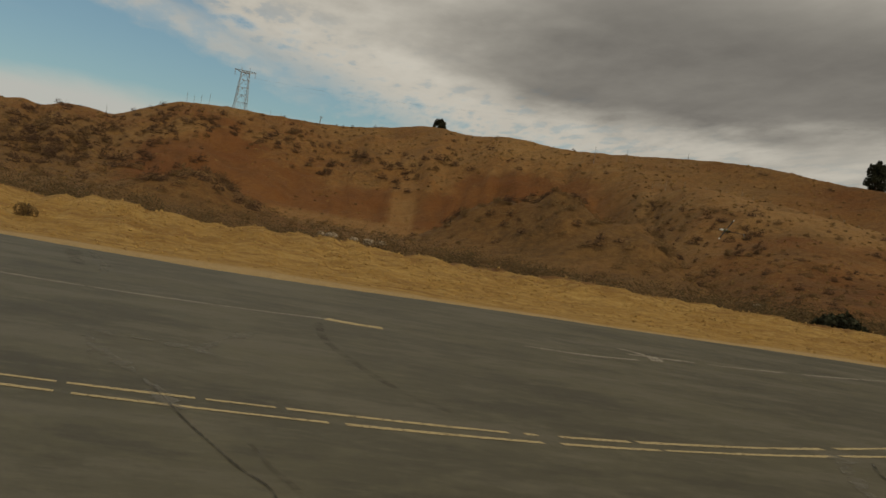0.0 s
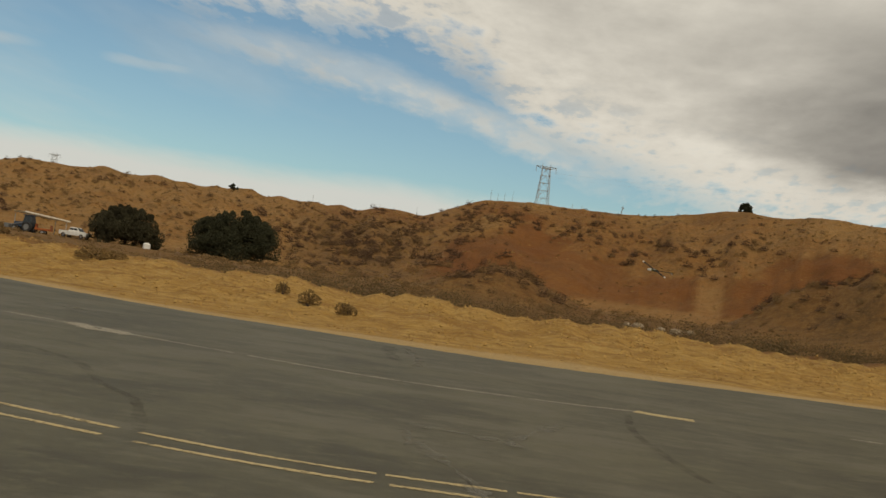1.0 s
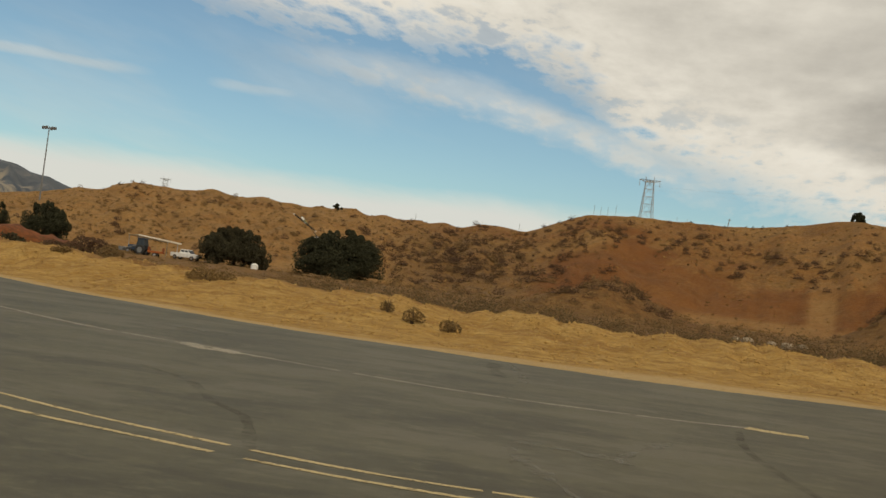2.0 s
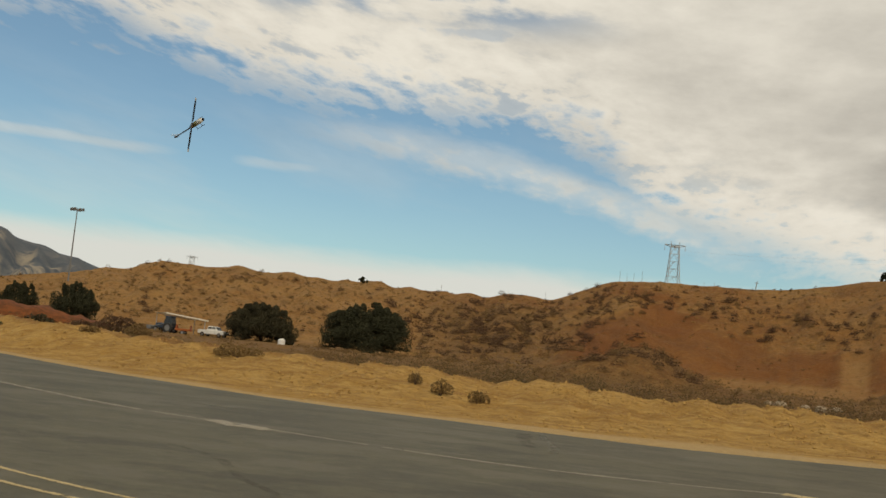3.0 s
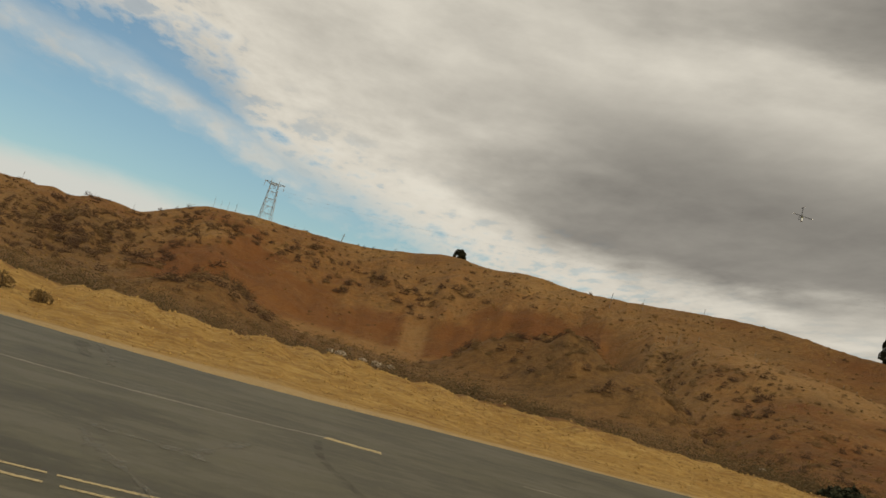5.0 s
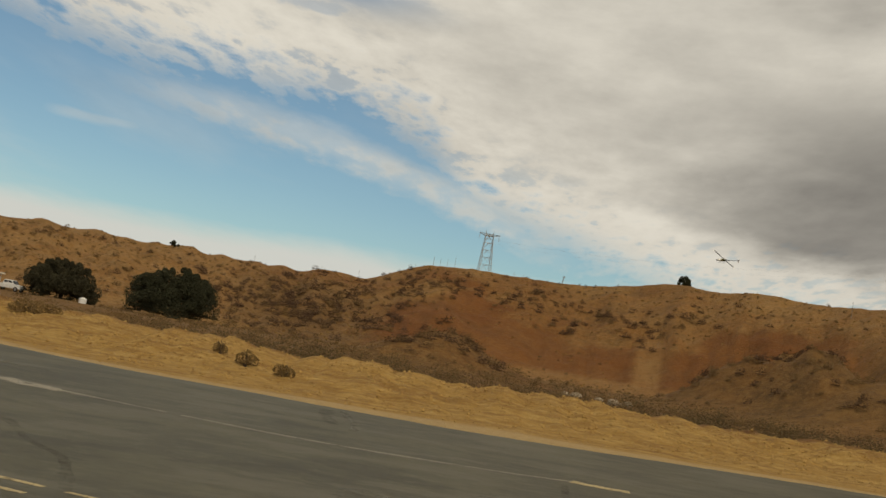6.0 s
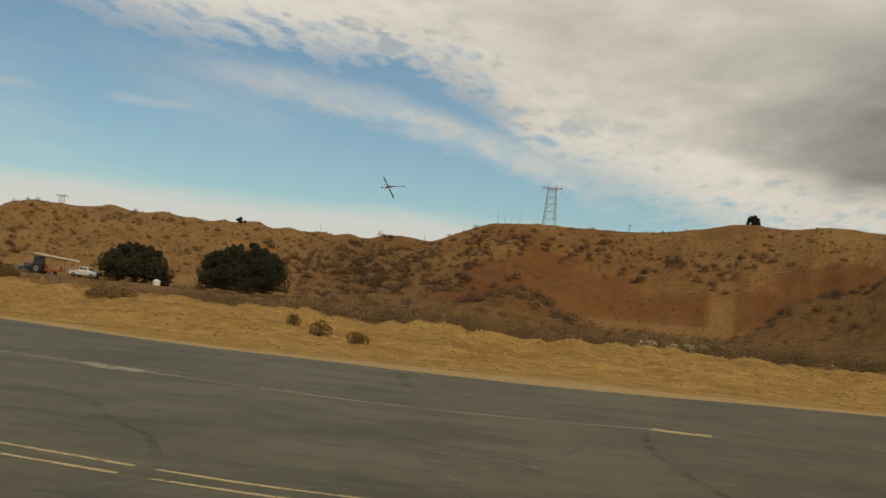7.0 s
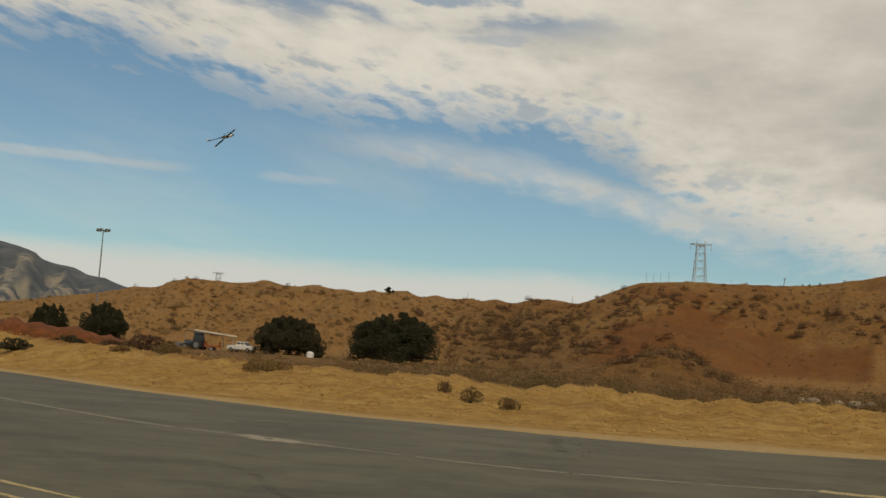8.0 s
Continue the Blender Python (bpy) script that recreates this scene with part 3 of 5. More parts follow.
def build_runway():
    bm = bmesh.new()
    az = np.arange(-60, 60.1, 0.4)
    far = []
    for a in az:
        x0 = float(EDGE_R(a)) * math.sin(radians(a))
        r = float(EDGE_R(a)) + 0.16 * fbm(x0, 0, 0.5, 4, 31.0) + 0.10 * fbm(x0, 0, 2.5, 3, 32.0)
        far.append((r * math.sin(radians(a)), r * math.cos(radians(a))))
    near = [(x * 1.0, -9.0 - 0.15 * fbm(x, 0, 0.4, 3, 30.0)) for x, _ in far]
    top = [[bm.verts.new((x, y, 0.0)) for x, y in row] for row in (near, far)]
    low = [[bm.verts.new((x, y, -0.12)) for x, y in row] for row in (near, far)]
    for i in range(len(az) - 1):
        bm.faces.new((top[0][i], top[0][i + 1], top[1][i + 1], top[1][i]))
        bm.faces.new((top[1][i], top[1][i + 1], low[1][i + 1], low[1][i]))
        bm.faces.new((low[0][i], low[0][i + 1], top[0][i + 1], top[0][i]))
    tagged(part("road", bm, ASPHALT), "worn grey asphalt runway with cracks and faded paint", "runway", kind="structure")


build_runway()


def strip(name, pts, width, mat, label, seed=0, ragged=0.25, step=0.12, gaps=()):
    """A worn painted line or crack lying on the asphalt, along a smooth run of points."""
    rnd, z = random.Random(seed), 0.003 + 0.0004 * seed
    P = [Vector((x, y, 0)) for x, y in pts]
    T = np.arange(len(P), dtype=float)
    fx, fy = smooth_curve(list(zip(T, [p.x for p in P]))), smooth_curve(list(zip(T, [p.y for p in P])))
    length = sum((b - a).length for a, b in zip(P, P[1:]))
    n = max(4, int(length / step))
    tt = np.linspace(0, len(P) - 1, n)
    xs, ys = fx(tt), fy(tt)
    verts, faces, ok = [], [], []
    for i in range(n):
        j = min(i + 1, n - 1)
        k = max(i - 1, 0)
        d = Vector((xs[j] - xs[k], ys[j] - ys[k], 0)).normalized()
        nrm = Vector((-d.y, d.x, 0))
        w = width * 0.5 * max(0.15, 1 + 1.6 * ragged * fbm(xs[i], ys[i], 0.9, 4, seed))
        a = w * (1 + ragged * rnd.uniform(-1, 1))
        b = w * (1 + ragged * rnd.uniform(-1, 1))
        c = Vector((xs[i], ys[i], z))
        verts += [tuple(c + nrm * a), tuple(c - nrm * b)]
        ok.append(not any(lo < xs[i] < hi for lo, hi in gaps))
    for i in range(n - 1):
        if ok[i] and ok[i + 1]:
            faces.append((2 * i, 2 * i + 1, 2 * i + 3, 2 * i + 2))
    return tagged(new(name, mesh_of(name, verts, faces, mat)), label, "road marking", kind="structure")


def build_markings():
    strip("road_line", [(-14, 15.2), (-9, 12.6), (-6.0, 11.0), (-4.1, 10.25), (-1.8, 9.66), (0.5, 9.72), (3.14, 10.06), (5.4, 10.8), (7.68, 11.9), (11, 14.0), (16, 18.0)],
          0.09, PAINT_YELLOW, "broken faded yellow centre stripe on asphalt", 1, 0.2, gaps=((-3.24, -3.04), (-0.85, -0.78), (0.27, 0.33), (0.98, 1.04), (3.17, 3.34), (3.50, 3.72), (4.58, 4.65), (7.58, 7.80)), step=0.04)
    strip("road_line", [(-14, 14.4), (-9, 12.0), (-6.0, 10.4), (-4.3, 9.82), (-1.7, 9.22), (1.0, 9.32), (3.38, 9.76), (5.4, 10.45), (7.52, 11.42), (11, 13.4), (16, 17.2)],
          0.09, PAINT_YELLOW, "broken faded yellow centre stripe on asphalt", 2, 0.2, gaps=((-3.24, -2.95), (-0.80, -0.73), (1.39, 1.50), (3.42, 3.60), (4.78, 4.84), (7.45, 7.55)), step=0.04)
    strip("road_line", [(-24, 32.5), (-18, 27.0), (-11.2, 22.0), (-7.7, 20.4), (-2.5, 18.55), (0.8, 18.55), (2.5, 19.0)],
          0.135, PAINT_WHITE, "thin worn white edge line on asphalt", 3, 0.4, gaps=((-9.5, -9.3), (-4.4, -4.25)))
    strip("road_line", [(6.2, 19.6), (7.4, 19.65), (8.7, 20.25)], 0.135, PAINT_WHITE, "short worn white edge line on asphalt", 4, 0.4)
    strip("road_line", [(8.9, 21.3), (12.5, 22.4), (17.7, 25.3), (24, 30.0)], 0.14, PAINT_WHITE, "thin worn white edge line on asphalt", 5, 0.5, gaps=((10.6, 10.9), (13.4, 13.9)))
    strip("road_line", [(2.45, 18.98), (2.9, 18.85), (3.4, 18.78)], 0.42, PAINT_YELLOW, "short wide faded yellow bar on asphalt", 6, 0.3)
    strip("road_line", [(-7.9, 20.55), (-7.2, 20.1), (-6.45, 19.7)], 0.55, PAINT_WHITE, "short wide faded white bar on asphalt", 7, 0.35)
    strip("road_line", [(9.2, 22.4), (9.5, 21.4), (9.25, 20.55)], 0.22, PAINT_WHITE, "curved white scuff on asphalt", 8, 0.4)
    # filler and cracks
    strip("filler", [(-2.1, 27.0), (-1.85, 25.4), (-1.55, 23.6), (-1.45, 21.8)], 0.16, SEALER, "pale smeared crack filler on asphalt", 9, 0.45)
    strip("stain", [(-2.5, 26.8), (-2.3, 24.8), (-1.95, 22.6)], 0.26, STAIN, "dark tar smear on asphalt", 10, 0.4)
    strip("crack", [(-0.1, 10.0), (0.22, 8.57), (0.40, 7.9), (0.56, 7.31), (0.72, 6.9), (0.8, 6.2), (1.1, 5.2)], 0.022, TAR, "dark open crack in asphalt", 11, 0.35, step=0.05)
    strip("filler", [(-0.9, 12.6), (-0.5, 11.2), (-0.12, 10.1), (0.1, 9.0)], 0.16, SEALER, "pale smeared crack filler on asphalt", 12, 0.7)
    strip("stain", [(2.24, 18.2), (2.06, 15.8), (2.18, 13.7), (2.42, 11.83), (2.8, 10.7)], 0.13, STAIN, "dark weathered seam in asphalt", 13, 0.2)
    strip("stain", [(-6.65, 15.7), (-5.4, 14.5), (-4.48, 12.84), (-3.73, 11.85), (-3.05, 9.96)], 0.13, STAIN, "dark weathered seam in asphalt", 14, 0.2)
    strip("filler", [(0.95, 15.2), (0.8, 14.6), (0.45, 13.4), (0.35, 12.5)], 0.20, SEALER, "pale smeared crack filler on asphalt", 15, 0.7)
    strip("filler", [(-0.9, 13.2), (-0.2, 13.0), (0.4, 12.7)], 0.22, SEALER, "pale smeared crack filler on asphalt", 16, 0.8)
    strip("filler", [(7.45, 11.35), (6.9, 10.2), (6.45, 9.1), (6.3, 8.0)], 0.14, SEALER, "pale smeared crack filler on asphalt", 17, 0.7)
    strip("crack", [(7.8, 11.2), (7.35, 10.3), (7.15, 9.5), (7.2, 8.4)], 0.03, TAR, "dark open crack in asphalt", 18, 0.35, step=0.05)
    strip("filler", [(-9.5, 24.6), (-8.8, 24.2), (-8.2, 24.2)], 0.3, SEALER, "pale smeared crack filler on asphalt", 19, 0.7)
    strip("stain", [(0.9, 6.9), (0.75, 7.5), (0.66, 8.1)], 0.06, STAIN, "dark tar smear on asphalt", 20, 0.4)


build_markings()


# ---------------------------------------------------------------- far mountain
def build_mountain():
    mat, nt, bsdf = material("hazed_mountain_rock", 0.95)
    n1, n2 = noise_node(nt, 0.004, 6, 0.6), noise_node(nt, 0.02, 6, 0.65)
    # the blue-grey is distance haze put into the base colour
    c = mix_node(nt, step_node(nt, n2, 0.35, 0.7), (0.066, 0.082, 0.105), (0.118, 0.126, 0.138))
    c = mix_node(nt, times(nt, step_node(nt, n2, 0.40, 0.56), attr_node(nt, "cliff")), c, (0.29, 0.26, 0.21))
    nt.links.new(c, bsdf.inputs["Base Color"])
    top = smooth_curve([(-75, 0.10), (-55, 0.13), (-45, 0.115), (-38, 0.102), (-35, 0.085), (-33, 0.0742), (-31.4, 0.0632), (-29.1, 0.0535), (-26.9, 0.0440), (-24, 0.030), (-20, 0.01), (-16, 0.0)])
    verts, faces, cliff = [], [], []
    az, rad = np.arange(-75, -15.9, 0.3), np.linspace(1500, 3000, 46)
    for a in az:
        for r in rad:
            s = (r - 1500) / 900
            p = float(sstep(s, 0.0, 1.0)) if s <= 1 else 1 - 0.5 * float(sstep(s, 1.0, 1.67))
            x, y = r * math.sin(radians(a)), r * math.cos(radians(a))
            z = (EYE + (float(top(a)) + 0.0035 * fbm(a, 0, 0.55, 4, 41.0)) * 2400) * p + 36 * fbm(a * 1.6, r * 0.012, 0.5, 5, 40.0) * 4 * max(0.0, p) * max(0.0, 1 - p) - 4
            verts.append((x, y, z))
            cliff.append(float(sstep(p + 0.5 * fbm(a * 2.0, r * 0.01, 0.6, 4, 43.0), 0.72, 0.50) * sstep(a, -27.0, -30)))
    n = len(rad)
    for i in range(len(az) - 1):
        for k in range(n - 1):
            faces.append((i * n + k, i * n + k + 1, (i + 1) * n + k + 1, (i + 1) * n + k))
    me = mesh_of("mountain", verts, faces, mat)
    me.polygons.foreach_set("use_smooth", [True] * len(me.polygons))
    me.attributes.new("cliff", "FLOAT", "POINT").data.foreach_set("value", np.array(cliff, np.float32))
    tagged(new("mountain", me), "distant mountain with haze painted in as blue-grey, and pale cliffs", "mountain", kind="structure")


build_mountain()


# ---------------------------------------------------------------- plants
def leaf_quads(rng, centres, spread, size, flat=0.0):
    """Small bent leaf sprays round each centre: arrays of vertices and faces."""
    n = len(centres)
    a, b = rng.normal(size=(n, 3)), rng.normal(size=(n, 3))
    a[:, 2] *= 1 - flat
    a /= np.linalg.norm(a, axis=1)[:, None] + 1e-9
    b -= a * (a * b).sum(1)[:, None]
    b /= np.linalg.norm(b, axis=1)[:, None] + 1e-9
    s = (size * rng.uniform(0.6, 1.4, n))[:, None]
    c = np.cross(a, b)
    p = [centres - a * s, centres + b * s * 0.55 + c * s * 0.2, centres + a * s, centres - b * s * 0.55 + c * s * 0.2]
    verts = np.stack(p, 1).reshape(-1, 3)
    faces = np.arange(n * 4).reshape(n, 4)
    return verts, faces


def shell_points(rng, n, radii, inner=0.55, lower=-0.6):
    """Points in the outer part of an ellipsoid."""
    d = rng.normal(size=(n, 3))
    d /= np.linalg.norm(d, axis=1)[:, None]
    d[:, 2] = np.maximum(d[:, 2], lower)
    k = rng.uniform(inner, 1.0, n) ** 0.5
    return d * k[:, None] * np.array(radii)


def crown_mesh(rng, name, lumps, per, leaf, mat):
    V, F, base = [], [], 0
    for cx, cy, cz, rx, ry, rz in lumps:
        pts = shell_points(rng, per, (rx, ry, rz)) + np.array((cx, cy, cz))
        v, f = leaf_quads(rng, pts, 1.0, np.full(per, leaf))
        V.append(v)
        F.append(f + base)
        base += len(v)
    return mesh_of(name, np.concatenate(V), np.concatenate(F), mat)


def tree(az, r, width, height, label, mat=LEAF_DARK, seed=0, leaf=0.42, lumps=16, per=420, group="", trunk=0.18, sink=0.0, name="tree"):
    rng, rnd = np.random.default_rng(seed), random.Random(seed)
    p = at(az, r)
    root = thing(name, Matrix.Translation(p) @ Matrix.Rotation(radians(-az), 4, "Z"), label, "tree", group)
    bm = bmesh.new()
    h0 = height * trunk
    t = max(0.12, width * 0.028)
    add_rod(bm, (0, 0, -0.4), (0, 0, h0), t, t * 0.8, 10)
    L = []
    for i in range(lumps):
        ang = rnd.uniform(0, 2 * math.pi)
        q = math.sqrt(rnd.random()) * 0.74
        q *= 1.1
        px, py = math.cos(ang) * q * width / 2, math.sin(ang) * q * width / 2 * 0.8
        top = height * (1 - 0.60 * q ** 2.4) * rnd.uniform(0.78, 1.0)
        rz = height * rnd.uniform(0.11, 0.24)
        low = max(rz * 0.6 - sink, 0.10 * height)
        pz = max(low, low + (top - rz - low) * (1.0 if i % 3 == 0 else rnd.uniform(0.0, 1.0)))
        rx = width * rnd.uniform(0.07, 0.135)
        L.append((px, py, pz, rx, rx, rz))
        if i % 3 == 0:
            add_rod(bm, (0, 0, h0 * 0.8), (px * 0.8, py * 0.8, pz), t * 0.5, t * 0.12, 6)
    for i in range(lumps // 3):
        ang, q = rnd.uniform(0, 2 * math.pi), math.sqrt(rnd.random()) * 0.75
        px, py = math.cos(ang) * q * width / 2, math.sin(ang) * q * width / 2 * 0.8
        L.append((px, py, height * (1 - 0.60 * q ** 2.4) * rnd.uniform(0.82, 0.96), width * 0.036, width * 0.036, height * rnd.uniform(0.06, 0.12)))
    part("trunk", bm, BARK, root)
    crown = new("crown", crown_mesh(rng, "crown", L, per, leaf, mat))
    crown.parent = root
    return root


def shrub(az, r, width, height, label, mat, seed=0, leaf=0.10, n=900, group="", name="shrub", deep=None):
    rng, rnd = np.random.default_rng(seed), random.Random(seed)
    root = thing(name, Matrix.Translation(at(az, r, -0.03)) @ Matrix.Rotation(radians(-az), 4, "Z"), label, "shrub", group)
    L = []
    k = max(3, int(width / height * 3.0))
    for i in range(k):
        q = (i + 0.5) / k * 2 - 1
        px = q * width * 0.40
        hh = height * (1 - 0.45 * q * q) * rnd.uniform(0.7, 1.0)
        L.append((px, rnd.uniform(-0.3, 0.3) * (deep or width * 0.5), hh * 0.48, width * 0.75 / k + 0.12 * height, (deep or width * 0.5) * 0.4, hh * 0.52))
    foliage = new("foliage", crown_mesh(rng, "foliage", L, max(60, n // k), leaf, mat))
    foliage.parent = root
    bm = bmesh.new()
    for i in range(9):
        a = rnd.uniform(0, 6.28)
        add_rod(bm, (0.1 * math.cos(a) * width, 0.1 * math.sin(a) * width, -0.05),
                (rnd.uniform(-0.42, 0.42) * width, rnd.uniform(-0.3, 0.3) * (deep or width * 0.5), height * rnd.uniform(0.5, 0.9)), 0.02 * height + 0.006, 0.004, 5)
    part("stem", bm, BARK, root)
    return root


def build_plants():
    tree(-13.7, 190, 16.8, 8.4, "dense dark evergreen oak at the hill foot", seed=3, lumps=110, per=620, leaf=0.13, group="oaks below the hill", sink=0.5)
    tree(-19.0, 196, 13.2, 6.9, "rounded dark evergreen oak beside the parked truck", seed=5, lumps=96, per=560, leaf=0.13, group="oaks below the hill", sink=0.5, mat=LEAF_OLIVE)
    tree(-28.1, 205, 9.2, 7.2, "dark evergreen tree behind the reddish bank", seed=7, lumps=60, per=460, leaf=0.12, group="oaks below the hill", sink=0.4)
    tree(-30.6, 215, 8.0, 6.6, "low dark evergreen tree behind the reddish bank", seed=8, lumps=52, per=440, leaf=0.12, group="oaks below the hill", sink=0.4)
    tree(11.4, 326, 4.4, 3.2, "lone round dark tree on the hill crest", seed=11, lumps=40, per=180, leaf=0.14, trunk=0.15, sink=0.2)
    tree(-14.2, 326, 3.4, 2.2, "small dark bush on the hill crest", seed=12, lumps=9, per=160, leaf=0.16, name="bush")
    tree(32.9, 243, 5.6, 6.3, "tall dark green tree on the hill slope", seed=13, lumps=44, per=260, leaf=0.18, trunk=0.12, sink=0.3)
    shrub(32.4, 55.5, 2.5, 1.15, "dark green rounded shrub behind the bank", LEAF_DARK, 21, 0.12, 1500, name="shrub")
    shrub(-25.9, 120, 5.2, 2.7, "large brown dry bush at the end of the red heap", LEAF_DRY, 31, 0.09, 4200, name="bush", deep=3.0)
    shrub(-24.95, 118, 2.4, 1.7, "brown dry bush at the end of the red heap", LEAF_GREY, 32, 0.09, 2600, name="bush", deep=2.5)
    shrub(-27.6, 122, 3.4, 1.3, "brown dry bush before the red heap", LEAF_DRY, 33, 0.09, 2000, name="bush", deep=2.2)
    # on the bank
    shrub(-7.75, 36.5, 0.60, 0.58, "dry brown tuft of brush on the bank", TUFT, 22, 0.028, 1100, "tufts on the bank")
    shrub(-9.65, 37.5, 0.66, 0.60, "dry brown tuft of brush on the bank", TUFT, 23, 0.028, 1100, "tufts on the bank")
    shrub(-11.05, 39.0, 0.38, 0.55, "dry olive tuft of brush on the bank", TUFT, 24, 0.028, 800, "tufts on the bank")
    shrub(-20.0, 44.5, 2.1, 0.68, "low wide clump of dry brush on the bank", TUFT, 25, 0.036, 2200, "tufts on the bank")
    shrub(-27.2, 52, 1.0, 0.35, "low clump of dry brush on the bank", TUFT, 26, 0.036, 800, "tufts on the bank")
    shrub(-29.6, 60, 1.6, 0.6, "low clump of dry brush on the bank", LEAF_OLIVE, 27, 0.08, 500, "tufts on the bank")
    shrub(-32.0, 58, 1.7, 0.8, "low clump of dry brush on the bank", LEAF_OLIVE, 28, 0.08, 600, "tufts on the bank")


build_plants()


def scatter(name, label, spots, mat, seed, per, leaf_share, kind_of="scrub", upright=1.0):
    """Many small bushes in one object. spots: (azimuth, distance, width, height)."""
    rng = np.random.default_rng(seed)
    V, F, base = [], [], 0
    for az, r, w, h in spots:
        c = at(az, r)
        pts = shell_points(rng, per, (w / 2, w / 2, h), 0.1, 0.0)
        pts *= 1 + 0.07 * rng.normal(size=(per, 1))
        pts[:, 2] = np.abs(pts[:, 2])
        v, f = leaf_quads(rng, pts + np.array(c), 1.0, np.full(per, min(leaf_share * w, 0.0006 * r)), 1 - upright)
        V.append(v)
        F.append(f + base)
        base += len(v)
    me = mesh_of(name, np.concatenate(V), np.concatenate(F), mat)
    return tagged(new(name, me), label, kind_of, kind="stuff")


def up_slope(az, e):
    """The distance at which the hillside rises to a height angle, or None."""
    rf, rr = float(FOOT_R(az)), float(RIDGE_R(az))
    for i in range(61):
        r = rf + (rr - rf) * i / 60
        if (ground_z(az, r) - EYE) / r >= e:
            return r
    return None


def build_scrub():
    rnd = random.Random(77)
    hill, grey = [], []

    def plant(az, e, w, share=0.6):
        r = up_slope(az, e)
        if r is None:
            return
        (hill if rnd.random() < share else grey).append((az, r, w, w * rnd.uniform(0.42, 0.62)))

    # thickets: azimuth, height angle, their spreads, number, widths
    for az, e, sa, se, n, lo, hi in ((-7.4, 0.022, 2.9, 0.014, 320, 1.2, 3.2), (-5.0, 0.043, 1.7, 0.009, 100, 1.0, 2.6), (-1.1, 0.062, 1.9, 0.008, 95, 1.1, 2.7),
                                     (4.4, 0.062, 1.5, 0.006, 46, 1.3, 2.9), (5.9, 0.043, 0.9, 0.004, 14, 1.8, 3.2), (8.0, 0.056, 0.9, 0.0025, 15, 1.8, 2.8),
                                     (9.9, 0.050, 0.7, 0.006, 16, 1.9, 3.0), (11.6, 0.060, 0.9, 0.008, 15, 1.5, 2.7), (7.0, 0.070, 2.5, 0.006, 26, 0.9, 1.8)):
        for _ in range(n):
            plant(rnd.gauss(az, sa), rnd.gauss(e, se), lo + (hi - lo) * rnd.random() ** 1.5, 0.75)
    for az, e, w in ((11.65, 0.0655, 4.0), (10.35, 0.0315, 2.2), (9.2, 0.0500, 3.2), (12.0, 0.077, 2.0), (14.2, 0.083, 2.0), (6.2, 0.0375, 3.4)):
        plant(az, e, w, 1.0)
    # the dotted left-hand slope, the ridge line and the right-hand slope
    for a0, a1, e0, e1, n, lo, hi in ((-27, -8, 0.004, 0.054, 520, 0.8, 2.3), (-36, -26, 0.0, 0.03, 60, 0.8, 2.0), (2, 24, 0.076, 0.098, 60, 0.7, 1.6), (11, 20, 0.070, 0.088, 30, 0.7, 1.6),
                                      (21.5, 28.5, 0.026, 0.064, 150, 0.6, 1.6), (21.5, 35, -0.014, 0.032, 150, 0.5, 1.4), (26, 40, 0.02, 0.10, 60, 0.6, 1.5)):
        for _ in range(n):
            az, e = rnd.uniform(a0, a1), rnd.uniform(e0, e1)
            if e < float(BARE_EL(az)):
                continue
            plant(az, e, lo + (hi - lo) * rnd.random() ** 2, 0.25 if az < -9 else 0.55)
    scatter("scrub", "dark dry brown scrub dotted over the hillsides", hill, LEAF_DRY, 1, 260, 0.05)
    scatter("scrub", "grey-brown brush dotted over the hillsides", grey, LEAF_GREY, 2, 260, 0.05)
    # brush on the flat behind the bank and over the mounds
    flat, dark = [], []
    while len(flat) < 850:
        az = rnd.uniform(-38, 40)
        re, rf = float(EDGE_R(az)), float(FOOT_R(az))
        r = re + 20 + (rf + 12 - re - 20) * rnd.random() ** 1.3
        x, y = r * math.sin(radians(az)), r * math.cos(radians(az))
        if 2 < az < 20 and r > rf - 40 and rnd.random() < 0.92:
            continue
        if fbm(x, y, 0.06, 3, 60.0) + rnd.uniform(-0.5, 0.5) < -0.15:
            continue
        w = 0.6 + 2.6 * rnd.random() ** 2
        low = 0.45 if (az < -12 and r > 95) else 1.0
        flat.append((az, r, w, w * rnd.uniform(0.35, 0.7) * low))
    for _ in range(650):
        az = rnd.uniform(-38, 40)
        r = float(EDGE_R(az)) + rnd.uniform(19, 46)
        if -25 < az < -15 and r > 62:
            continue
        w = rnd.uniform(0.9, 1.9)
        (flat if rnd.random() < 0.82 else dark).append((az, r, w, rnd.uniform(0.65, 1.35) * (0.6 if az < -16 else 1.0)))
    for az, r, n in ((0.9, 127, 12), (-0.6, 125, 7), (1.9, 130, 6), (16.4, 143, 9), (17.6, 143, 3), (14.9, 140, 2)):      # thickets on top of the mounds
        for _ in range(n):
            w = rnd.uniform(1.0, 2.2)
            dark.append((az + rnd.gauss(0, 0.8), r + rnd.gauss(-1.5, 4.0), w, w * rnd.uniform(0.4, 0.6)))
    for ba, br, bh, wa, wl in BUMPS:
        for _ in range(20):
            r = br + rnd.gauss(-3, wl * 0.5)
            w = rnd.uniform(0.7, 2.0)
            (flat if rnd.random() < 0.75 else dark).append((ba + math.degrees(rnd.gauss(0, wa * 0.7) / br), r, w, w * rnd.uniform(0.3, 0.6)))
    scatter("brush", "grey-brown dry brush on the flat behind the bank", flat, LEAF_GREY, 3, 230, 0.05, "brush", 2.2)
    clumps = []
